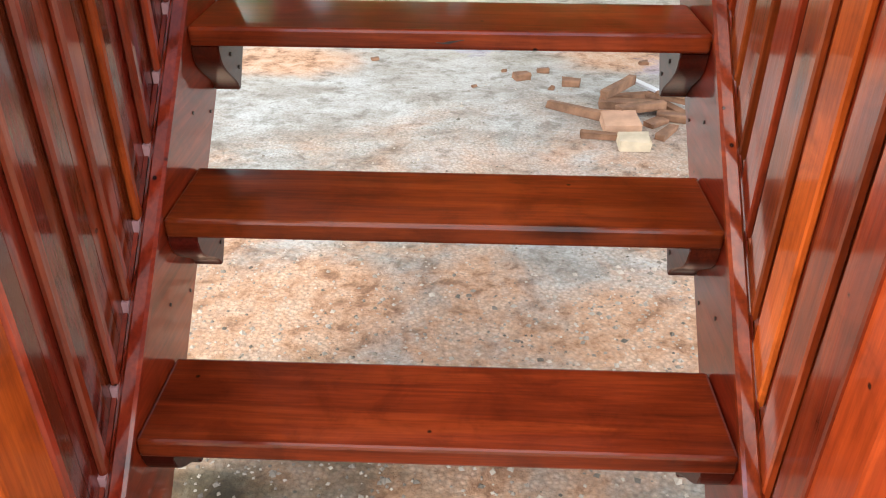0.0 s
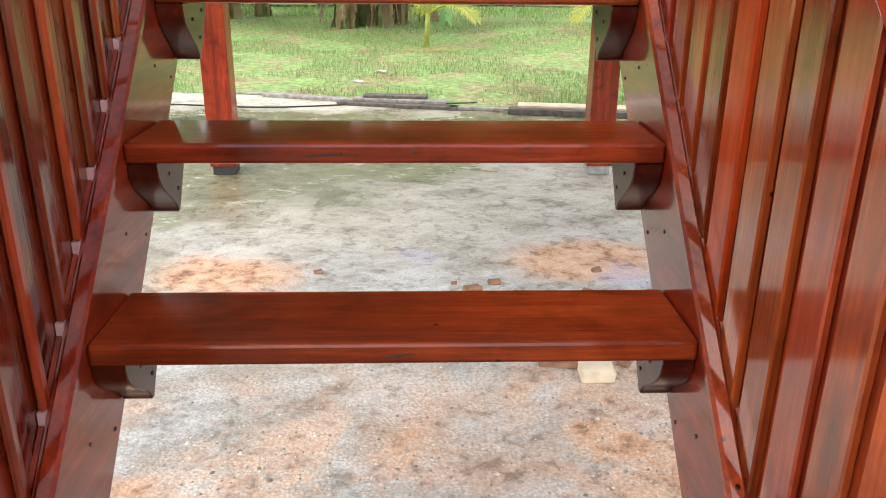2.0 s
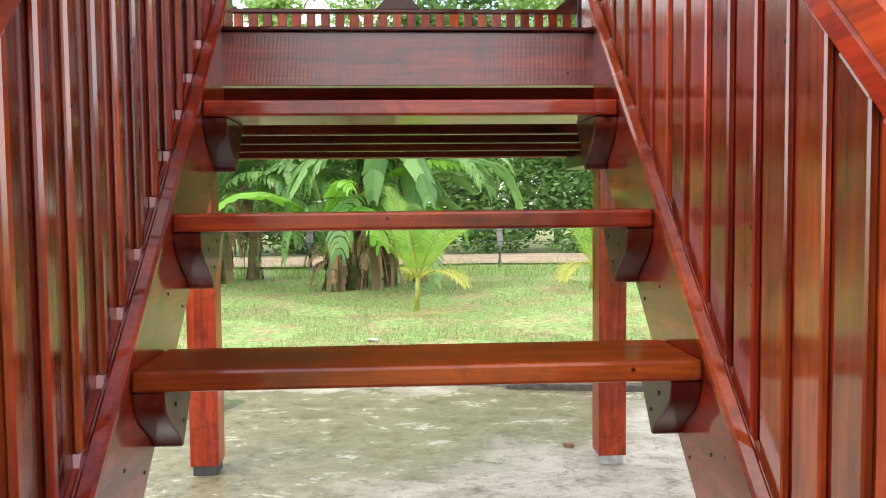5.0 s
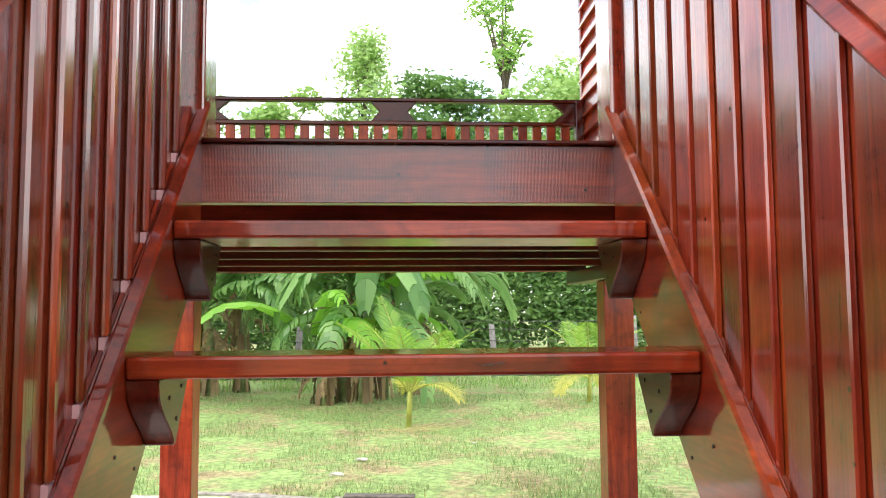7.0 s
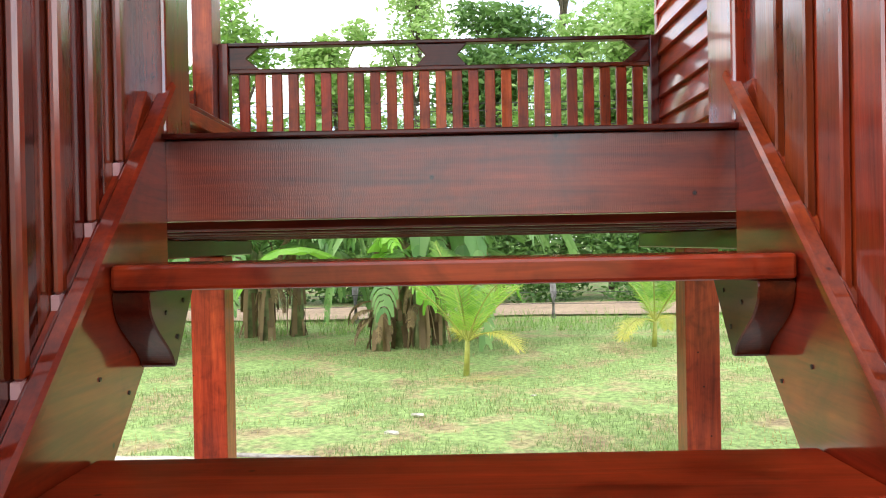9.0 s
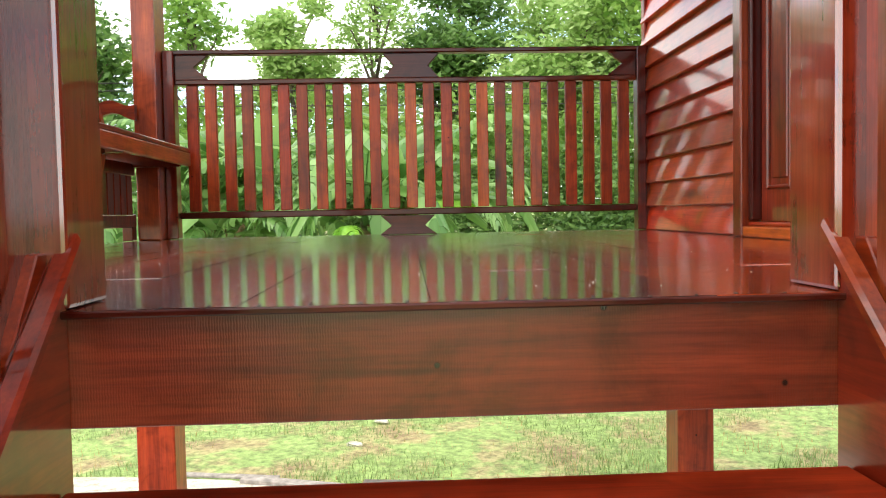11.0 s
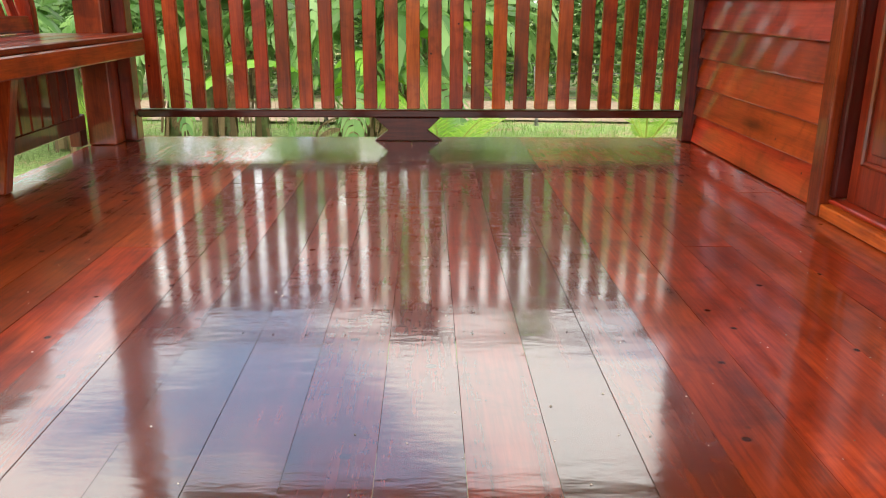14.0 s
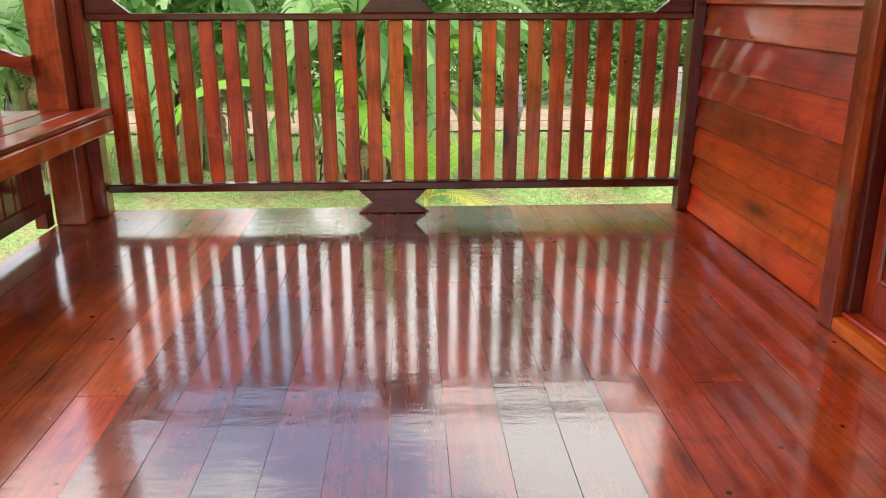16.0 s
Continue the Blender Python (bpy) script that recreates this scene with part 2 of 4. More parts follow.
def leaf(name, a, c, trans=0.35, rough=0.45, scale=3.0):
    """Foliage: a front that varies piece by piece, light passes through."""
    m, n, l, b = nodes_of(name)
    geo = n.new("ShaderNodeNewGeometry")
    co = n.new("ShaderNodeTexCoord")
    ns = noise_of(n, l, co.outputs["Object"], scale, 3)
    sm = n.new("ShaderNodeMath")
    sm.operation = "MULTIPLY_ADD"
    sm.inputs[1].default_value = 0.6
    l.new(geo.outputs["Random Per Island"], sm.inputs[0])
    m2 = n.new("ShaderNodeMath")
    m2.operation = "MULTIPLY"
    m2.inputs[1].default_value = 0.45
    l.new(ns.outputs["Fac"], m2.inputs[0])
    l.new(m2.outputs[0], sm.inputs[2])
    r = ramp_of(n, [(0.1, a), (0.85, c)])
    l.new(sm.outputs[0], r.inputs["Fac"])
    l.new(r.outputs["Color"], b.inputs["Base Color"])
    b.inputs["Roughness"].default_value = rough
    tr = n.new("ShaderNodeBsdfTranslucent")
    l.new(r.outputs["Color"], tr.inputs["Color"])
    mx = n.new("ShaderNodeMixShader")
    mx.inputs["Fac"].default_value = trans
    out = n["Material Output"]
    l.new(b.outputs["BSDF"], mx.inputs[1])
    l.new(tr.outputs["BSDF"], mx.inputs[2])
    l.new(mx.outputs["Shader"], out.inputs["Surface"])
    return m


def slab_material():
    """Stained concrete: chalky and pebbly by the stairs, orange clay spots, olive wet dip, cream far edge."""
    m, n, l, b = nodes_of("stained_concrete")
    co = n.new("ShaderNodeTexCoord")
    obj = co.outputs["Object"]
    sep = n.new("ShaderNodeSeparateXYZ")
    l.new(obj, sep.inputs["Vector"])

    def math_of(op, a, c=None):
        k = n.new("ShaderNodeMath")
        k.operation = op
        for i, v in ((0, a), (1, c)):
            if v is None:
                continue
            if isinstance(v, (int, float)):
                k.inputs[i].default_value = v
            else:
                l.new(v, k.inputs[i])
        return k.outputs[0]

    def step_of(v, lo, hi):
        k = n.new("ShaderNodeMapRange")
        k.interpolation_type = "SMOOTHSTEP"
        k.inputs["From Min"].default_value, k.inputs["From Max"].default_value = lo, hi
        l.new(v, k.inputs["Value"])
        return k.outputs["Result"]

    def blend_of(fac, a, c, kind="MIX"):
        k = n.new("ShaderNodeMix")
        k.data_type, k.blend_type = "RGBA", kind
        l.new(fac, k.inputs["Factor"])
        l.new(a, k.inputs["A"])
        if isinstance(c, tuple):
            k.inputs["B"].default_value = (*c, 1)
        else:
            l.new(c, k.inputs["B"])
        return k.outputs["Result"]

    big = noise_of(n, l, obj, 1.1, 6, 0.62, 0.6).outputs["Fac"]
    mp = n.new("ShaderNodeMapping")
    mp.inputs["Scale"].default_value = (1.0, 1.6, 1)
    mp.inputs["Rotation"].default_value = (0, 0, 0.45)
    l.new(obj, mp.inputs["Vector"])
    streak = noise_of(n, l, mp.outputs["Vector"], 3.0, 12, 0.80, 0.25).outputs["Fac"]
    mid = noise_of(n, l, obj, 13.0, 6, 0.7, 0.3).outputs["Fac"]
    grit = noise_of(n, l, obj, 90.0, 4, 0.7).outputs["Fac"]
    base = ramp_of(n, [(0.30, (0.17, 0.15, 0.11)), (0.42, (0.38, 0.34, 0.27)), (0.52, (0.52, 0.48, 0.40)), (0.66, (0.62, 0.59, 0.52))])
    l.new(streak, base.inputs["Fac"])
    chalk = ramp_of(n, [(0.34, (0.25, 0.22, 0.18)), (0.47, (0.36, 0.34, 0.31)), (0.60, (0.52, 0.53, 0.52))])
    l.new(streak, chalk.inputs["Fac"])
    y = math_of("ADD", sep.outputs["Y"], math_of("MULTIPLY", math_of("SUBTRACT", big, 0.5), 2.6))
    near = step_of(y, 1.6, 0.5)
    col = blend_of(near, base.outputs["Color"], chalk.outputs["Color"])
    # clay trodden in by the foot of the stairs, and two spilt spots further in
    clay_noise = noise_of(n, l, obj, 2.1, 8, 0.68, 0.4).outputs["Fac"]
    mask = math_of("MULTIPLY", step_of(clay_noise, 0.36, 0.58), step_of(y, 0.35, -0.75))
    for cx, cy, rad in ((-0.86, 0.80, 0.46), (0.78, 0.95, 0.46), (0.60, -0.45, 0.26), (-0.35, -1.05, 0.40), (0.45, -1.1, 0.35)):
        dx = math_of("SUBTRACT", sep.outputs["X"], cx)
        dy = math_of("SUBTRACT", sep.outputs["Y"], cy)
        dist = math_of("SQRT", math_of("ADD", math_of("MULTIPLY", dx, dx), math_of("MULTIPLY", math_of("MULTIPLY", dy, dy), 2.2)))
        dist = math_of("ADD", dist, math_of("MULTIPLY", math_of("SUBTRACT", big, 0.5), 0.8))
        mask = math_of("MAXIMUM", mask, step_of(dist, rad, rad * 0.45))
    clay = ramp_of(n, [(0.30, (0.36, 0.17, 0.09)), (0.46, (0.55, 0.31, 0.18)), (0.64, (0.66, 0.46, 0.33))])
    l.new(mid, clay.inputs["Fac"])
    col = blend_of(math_of("MULTIPLY", mask, 0.95), col, clay.outputs["Color"])
    # spilt lilac primer
    for cx, cy, rad in ((0.05, 1.02, 0.13), (0.93, 0.78, 0.17)):
        dx = math_of("SUBTRACT", sep.outputs["X"], cx)
        dy = math_of("SUBTRACT", sep.outputs["Y"], cy)
        dist = math_of("SQRT", math_of("ADD", math_of("MULTIPLY", dx, dx), math_of("MULTIPLY", dy, dy)))
        dist = math_of("ADD", dist, math_of("MULTIPLY", math_of("SUBTRACT", mid, 0.5), 0.5))
        col = blend_of(math_of("MULTIPLY", step_of(dist, rad, rad * 0.5), 0.5), col, (0.42, 0.39, 0.52))
    # exposed pebbles
    peb = n.new("ShaderNodeTexVoronoi")
    peb.inputs["Scale"].default_value = 95.0
    l.new(obj, peb.inputs["Vector"])
    pr = ramp_of(n, [(0.15, (1.35, 1.33, 1.28)), (0.45, (0.95, 0.94, 0.92)), (0.72, (0.42, 0.38, 0.34))])
    l.new(peb.outputs["Distance"], pr.inputs["Fac"])
    pebbly = math_of("MULTIPLY", step_of(y, 0.9, -0.2), step_of(mid, 0.40, 0.58))
    col = blend_of(math_of("MULTIPLY", pebbly, 0.42), col, pr.outputs["Color"], "MULTIPLY")
    gr = ramp_of(n, [(0.32, (0.45, 0.42, 0.38)), (0.46, (0.95, 0.95, 0.95)), (0.62, (1.1, 1.1, 1.1)), (0.70, (1.5, 1.5, 1.5))])
    l.new(grit, gr.inputs["Fac"])
    col = mul(n, l, col, gr.outputs["Color"], fac=0.6)
    dirt = ramp_of(n, [(0.36, (0.42, 0.38, 0.32)), (0.48, (1, 1, 1))])
    l.new(mid, dirt.inputs["Fac"])
    col = mul(n, l, col, dirt.outputs["Color"], fac=0.7)
    # the dip that stays wet
    skew = math_of("SUBTRACT", y, math_of("MULTIPLY", sep.outputs["X"], 0.8))
    wet = math_of("MULTIPLY", step_of(skew, 1.7, 2.6), step_of(y, 4.9, 4.2))
    wet = math_of("MULTIPLY", wet, step_of(streak, 0.72, 0.54))
    col = blend_of(wet, col, (0.52, 0.50, 0.36), "MULTIPLY")
    # mossy ground side
    moss = step_of(y, -1.5, -2.1)
    col = blend_of(moss, col, (0.25, 0.26, 0.18), "MULTIPLY")
    l.new(col, b.inputs["Base Color"])
    rg = n.new("ShaderNodeMapRange")
    rg.inputs["To Min"].default_value, rg.inputs["To Max"].default_value = 0.75, 0.16
    l.new(wet, rg.inputs["Value"])
    l.new(rg.outputs["Result"], b.inputs["Roughness"])
    bp = n.new("ShaderNodeBump")
    bp.inputs["Strength"].default_value, bp.inputs["Distance"].default_value = 0.5, 0.004
    l.new(math_of("SUBTRACT", grit, math_of("MULTIPLY", math_of("MULTIPLY", peb.outputs["Distance"], pebbly), 1.5)), bp.inputs["Height"])
    l.new(bp.outputs["Normal"], b.inputs["Normal"])
    return m


def lawn_material():
    m, n, l, b = nodes_of("lawn_soil")
    co = n.new("ShaderNodeTexCoord")
    a = noise_of(n, l, co.outputs["Object"], 1.3, 6, 0.68)
    c = noise_of(n, l, co.outputs["Object"], 14.0, 5, 0.7)
    r = ramp_of(n, [(0.34, (0.27, 0.20, 0.11)), (0.44, (0.34, 0.31, 0.15)), (0.52, (0.23, 0.33, 0.11)), (0.75, (0.31, 0.42, 0.15))])
    l.new(a.outputs["Fac"], r.inputs["Fac"])
    r2 = ramp_of(n, [(0.35, (0.50, 0.52, 0.45)), (0.62, (1.25, 1.25, 1.2))])
    l.new(c.outputs["Fac"], r2.inputs["Fac"])
    l.new(mul(n, l, r.outputs["Color"], r2.outputs["Color"]), b.inputs["Base Color"])
    b.inputs["Roughness"].default_value = 0.95
    bp = n.new("ShaderNodeBump")
    bp.inputs["Strength"].default_value, bp.inputs["Distance"].default_value = 0.8, 0.03
    l.new(c.outputs["Fac"], bp.inputs["Height"])
    l.new(bp.outputs["Normal"], b.inputs["Normal"])
    return m


WATER, _wn, _wl, _wb = nodes_of("puddle_water")
_wb.inputs["Base Color"].default_value = (0.10, 0.11, 0.09, 1)
_wb.inputs["Roughness"].default_value = 0.03
_wb.inputs["Alpha"].default_value = 0.5
STEEL = plain("dull_steel", (0.45, 0.45, 0.44), 0.4, 30.0, 0.2, metal=0.9)
# Sky reflection on the varnish, put into a pale pink base colour.
LEDGE = plain("sky_sheen_pink", (0.52, 0.28, 0.29), 0.3, 14.0, 0.12)
SLAB = slab_material()
LAWN = lawn_material()
DIRT = plain("dirt_road", (0.36, 0.26, 0.18), 0.95, 9.0, 0.3)
GRASS = leaf("grass_blades", (0.11, 0.20, 0.05), (0.40, 0.50, 0.22), 0.4, 0.6, 0.6)
DRYGRASS = leaf("dry_grass", (0.34, 0.27, 0.10), (0.52, 0.44, 0.20), 0.3, 0.7, 0.8)
BANANA = leaf("banana_leaf", (0.06, 0.19, 0.04), (0.29, 0.48, 0.16), 0.45, 0.32, 1.4)
BANANA_YOUNG = leaf("young_banana_leaf", (0.16, 0.40, 0.04), (0.26, 0.52, 0.06), 0.5, 0.32, 1.4)
BANANA_DRY = leaf("dry_banana_leaf", (0.12, 0.075, 0.04), (0.34, 0.24, 0.12), 0.2, 0.8, 4.0)
STEM = plain("banana_stem", (0.20, 0.24, 0.09), 0.6, 7.0, 0.5)
PALM = leaf("coconut_leaflet", (0.12, 0.32, 0.03), (0.36, 0.56, 0.08), 0.45, 0.35, 1.5)
PALM_OLD = leaf("yellow_coconut_leaflet", (0.45, 0.45, 0.06), (0.66, 0.60, 0.14), 0.45, 0.4, 1.5)
PALM_RIB = plain("coconut_rib", (0.36, 0.38, 0.08), 0.5, 10.0, 0.2)
TREE_A = leaf("tree_leaf_mid", (0.12, 0.27, 0.05), (0.32, 0.50, 0.12), 0.45, 0.5, 0.5)
TREE_B = leaf("tree_leaf_light", (0.19, 0.36, 0.07), (0.43, 0.59, 0.22), 0.4, 0.5, 0.5)
TREE_C = leaf("tree_leaf_dark", (0.06, 0.15, 0.04), (0.19, 0.34, 0.09), 0.4, 0.5, 0.5)
BARK = plain("bark", (0.13, 0.10, 0.075), 0.95, 12.0, 0.45)
FENCE_WOOD = plain("weathered_post", (0.25, 0.235, 0.22), 0.9, 12.0, 0.35)
WIRE = plain("fence_wire", (0.10, 0.10, 0.095), 0.7, 10.0, 0.2, metal=0.2)
CABLE = plain("black_cable", (0.02, 0.02, 0.02), 0.6, 10.0, 0.2)
OLD_PLANK = plain("grey_plank", (0.30, 0.27, 0.24), 0.9, 16.0, 0.4)
DARK_PLANK = plain("dark_wet_plank", (0.12, 0.10, 0.085), 0.85, 16.0, 0.45)
PALE_WOOD = plain("raw_pale_wood", (0.66, 0.54, 0.38), 0.8, 18.0, 0.15)
PINK_WOOD = plain("raw_pink_wood", (0.58, 0.34, 0.22), 0.8, 18.0, 0.15)
SCRAP = plain("wood_scrap", (0.27, 0.14, 0.08), 0.85, 18.0, 0.4)
LITTER = plain("dull_litter", (0.46, 0.44, 0.36), 0.9, 30.0, 0.4)
WHITE_STRIP = plain("white_strip", (0.72, 0.74, 0.76), 0.5, 10.0, 0.1)
CONCRETE = plain("post_footing_concrete", (0.33, 0.32, 0.30), 0.9, 20.0, 0.3)
BLACK_RUBBER = plain("black_footing", (0.035, 0.035, 0.035), 0.7, 20.0, 0.3)
NAIL = plain("rusty_nail", (0.05, 0.035, 0.03), 0.6, 30.0, 0.3, metal=0.4)
ROOF_M = plain("roof_sheet", (0.30, 0.28, 0.27), 0.6, 6.0, 0.2)


# ---- mesh helpers ----
def part(name, bm, material, parent=None, label=""):
    me = bpy.data.meshes.new(name)
    bm.to_mesh(me)
    bm.free()
    me.materials.append(material)
    ob = new(name, me)
    ob.parent = parent
    return tagged(ob, label)


def thing(name, label, category, at=(0, 0, 0), group="", kind=""):
    ob = new(name)
    ob.location = at
    ob.empty_display_size = 0.1
    bpy.context.view_layer.update()
    return tagged(ob, label, category, group, kind)


def box_bm(size, bevel=0.004, segments=1, taper=None):
    bm = bmesh.new()
    bmesh.ops.create_cube(bm, size=1.0)
    bmesh.ops.scale(bm, vec=size, verts=bm.verts)
    if taper:
        for v in bm.verts:
            if v.co.z < 0:
                v.co.x *= taper
                v.co.y *= taper
    if bevel:
        bmesh.ops.bevel(bm, geom=list(bm.edges), offset=bevel, segments=segments, affect="EDGES", profile=0.5)
    return bm


MESHES = {}


def box(name, parent, centre, size, material, bevel=0.004, label="", rot=(0, 0, 0), segments=1):
    """A board or block with eased edges; alike pieces share one mesh."""
    key = (tuple(round(v, 4) for v in size), bevel, material.name, segments)
    if key not in MESHES:
        bm = box_bm(size, bevel, segments)
        me = bpy.data.meshes.new(name)
        bm.to_mesh(me)
        bm.free()
        me.materials.append(material)
        MESHES[key] = me
    ob = new(name, MESHES[key])
    if parent is not None:
        ob.parent = parent
        centre = [c - p for c, p in zip(centre, parent_origin(parent))]
    ob.location = centre
    ob.rotation_euler = [radians(a) for a in rot]
    return tagged(ob, label)


def parent_origin(ob):
    o = Vector((0, 0, 0))
    while ob is not None:
        o += ob.location
        ob = ob.parent
    return o


def prism_bm(profile, depth, axis="x", bevel=0.0):
    """A flat outline pushed through depth. axis x: outline in y, z; y: outline in x, z; z: outline in x, y."""
    bm = bmesh.new()
    put = {"x": lambda a, b, d: (d, a, b), "y": lambda a, b, d: (a, d, b), "z": lambda a, b, d: (a, b, d)}[axis]
    one = [bm.verts.new(put(a, b, -depth / 2)) for a, b in profile]
    two = [bm.verts.new(put(a, b, depth / 2)) for a, b in profile]
    k = len(profile)
    bm.faces.new(one)
    bm.faces.new(two[::-1])
    for i in range(k):
        bm.faces.new((one[i], two[i], two[(i + 1) % k], one[(i + 1) % k])[::-1])
    bmesh.ops.recalc_face_normals(bm, faces=bm.faces)
    if bevel:
        bmesh.ops.bevel(bm, geom=list(bm.edges), offset=bevel, segments=1, affect="EDGES", profile=0.5)
    return bm


def tube_bm(points, radii, sides=8):
    """A round limb along points."""
    bm = bmesh.new()
    rings = []
    for i, p in enumerate(points):
        p = Vector(p)
        d = Vector(points[min(i + 1, len(points) - 1)]) - Vector(points[max(i - 1, 0)])
        q = d.to_track_quat("Z", "Y")
        rings.append([bm.verts.new(p + q @ Vector((radii[i] * math.cos(a), radii[i] * math.sin(a), 0)))
                      for a in (2 * math.pi * k / sides for k in range(sides))])
    for a, b in zip(rings, rings[1:]):
        for k in range(sides):
            bm.faces.new((a[k], a[(k + 1) % sides], b[(k + 1) % sides], b[k]))
    bm.faces.new(rings[0][::-1])
    bm.faces.new(rings[-1])
    for f in bm.faces:
        f.smooth = len(f.verts) == 4
    return bm


def mesh_object(name, verts, faces, material, parent=None, label="", smooth=False):
    me = bpy.data.meshes.new(name)
    me.from_pydata(verts, [], faces)
    me.materials.append(material)
    if smooth:
        me.shade_smooth()
    ob = new(name, me)
    ob.parent = parent
    return tagged(ob, label)


# ---- setting: ground, slab, road ----
DECK = 1.96
RISE, RUN = 0.25, 0.2605
TREAD_Y = [-0.233 - RUN * (6 - k) for k in range(7)]


def nosing(y):
    """Height of the line through the tread fronts."""
    return 1.75 + (y + 0.233) * RISE / RUN


def ground_sheet():
    verts, faces = [], []
    xs = [-900, -300, -100, -40] + [-20 + i * 1.0 for i in range(41)] + [40, 100, 300, 900]
    ys = [-900, -300, -100, -40, -15] + [-6 + i * 1.0 for i in range(50)] + [60, 100, 300, 900]
    for y in ys:
        for x in xs:
            z = -0.045
            if y > 5.5:
                z = -0.03 + 0.05 * noise.noise((x * 0.3, y * 0.3, 0)) + min(0.10, max(0, (y - 9) * 0.03))
                if y > 45:
                    z = 0.0
            verts.append((x, y, z))
    w = len(xs)
    for j in range(len(ys) - 1):
        for i in range(w - 1):
            faces.append((j * w + i, j * w + i + 1, (j + 1) * w + i + 1, (j + 1) * w + i))
    ob = mesh_object("ground", verts, faces, LAWN, smooth=True)
    return tagged(ob, "green lawn with bare brown patches", "ground", kind="structure")


ground_sheet()
EDGE_X = (-7.0, -2.4, -1.5, -0.6, 0.3, 0.9, 1.8, 3.2, 7.5)
EDGE_Y = (5.75, 5.45, 5.28, 4.90, 4.66, 4.52, 4.36, 4.16, 3.7)
slab_bm = prism_bm([(-7.0, -6.0), (7.5, -6.0)] + list(zip(EDGE_X, EDGE_Y))[::-1], 0.09, "z", 0.01)
slab = part("pavement", slab_bm, SLAB)
slab.location = (0, 0, -0.045)
tagged(slab, "stained wet concrete slab with clay and grit", "concrete slab", kind="structure")
pud = bmesh.new()
ring = [pud.verts.new((0.33 * math.cos(a) * (1 + 0.25 * math.sin(3 * a)), 0.40 * math.sin(a) * (1 + 0.2 * math.cos(2 * a)), 0.0)) for a in [6.2832 * i / 40 for i in range(40)]]
top = [pud.verts.new((v.co.x * 0.97, v.co.y * 0.97, 0.002)) for v in ring]
pud.faces.new(top)
for i in range(40):
    pud.faces.new((ring[i], ring[(i + 1) % 40], top[(i + 1) % 40], top[i]))
puddle = part("water", pud, WATER)
puddle.location = (-1.62, 3.95, 0.0)
tagged(puddle, "shallow rain puddle on the concrete", "puddle", kind="structure")
road_v, road_f = [], []
for i in range(61):
    x = -60 + i * 2
    for y in (16.4 + 0.15 * math.sin(x * 0.7), 17.4, 18.6, 19.8 + 0.2 * math.sin(x * 0.5)):
        road_v.append((x, y, 0.125 + 0.02 * noise.noise((x, y, 3))))
for i in range(60):
    for j in range(3):
        a = i * 4 + j
        road_f.append((a, a + 4, a + 5, a + 1))
road = mesh_object("road", road_v, road_f, DIRT, smooth=True)
tagged(road, "pale brown dirt road behind a wire fence", "road", kind="structure")


# ---- staircase ----
stair = thing("staircase", "open-riser varnished red wooden staircase with curved brackets", "staircase", (0, 0, 0))
for side in (-1, 1):
    y0, y1 = -2.02, -0.001
    lowest = -0.233 + (0.275 - 1.75) * RUN / RISE
    prof = [(y0, 0.0), (y0, nosing(y0) + 0.035), (y1, nosing(y1) + 0.035), (y1, nosing(y1) - 0.275), (lowest, 0.0)]
    st = part("stringer", prism_bm(prof, 0.019, "x", 0.001), STR_Y, stair)
    st.location = (side * 0.4795, 0, 0)
    y2 = 0.02
    for k, (dx, dz0, dz1, wd, mt) in enumerate(((0.4700, 0.033, 0.061, 0.028, STR_Y), (0.4868, 0.035, 0.048, 0.005, STR_Y))):
        prof = [(y0, nosing(y0) + dz0), (y0, nosing(y0) + dz1), (y2, nosing(y2) + dz1), (y2, nosing(y2) + dz0)]
        mo = part("moulding", prism_bm(prof, wd, "x", 0.005), mt, stair)
        mo.location = (side * dx, 0, 0)

def bracket_profile():
    """Side outline of a corbel: flat top, S-curved front, short foot."""
    pts = [(0.200, 0.0), (0.008, 0.0), (0.008, -0.010)]
    for i in range(15):
        u = i / 14
        q = u ** 1.25
        y = 0.008 + 0.094 * q * q * (3 - 2 * q)
        pts.append((y, -0.010 - 0.108 * u))
    pts += [(0.112, -0.120)]
    return pts


brk_bm = prism_bm(bracket_profile(), 0.052, "x", 0.0025)
brk_me = bpy.data.meshes.new("bracket")
brk_bm.to_mesh(brk_me)
brk_bm.free()
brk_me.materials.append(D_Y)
for k in range(7):
    z = RISE * (k + 1)
    tr = box("tread", stair, (0, TREAD_Y[k] + 0.1025, z - 0.018), (0.938, 0.205, 0.036), T_X, 0.006, segments=2)
    for side in (-1, 1):
        br = new("bracket", brk_me)
        br.parent = stair
        br.location = (side * 0.4435, TREAD_Y[k], z - 0.0365)
        if k == 0:
            continue
        for yy, zz in ((0.07, -0.035), (0.145, -0.022), (0.115, -0.075)):
            nb = bmesh.new()
            bmesh.ops.create_cone(nb, cap_ends=True, segments=6, radius1=0.004, radius2=0.004, depth=0.003)
            s = part("screw", nb, NAIL, br)
            s.location = (-side * 0.0265, yy, zz)
            s.rotation_euler = (0, radians(90), 0)
# nail holes in the stringers, splits and knots in a tread's front
for k in range(1, 7):
    for side in (-1, 1):
        for dy, dz in ((0.060, -0.185), (-0.035, -0.150)):
            nb = bmesh.new()
            bmesh.ops.create_cone(nb, cap_ends=True, segments=6, radius1=0.0035, radius2=0.0032, depth=0.003)
            s = part("screw", nb, NAIL, stair)
            s.location = (side * 0.4695, TREAD_Y[k] + dy, RISE * (k + 1) + dz)
            s.rotation_euler = (0, radians(90), 0)


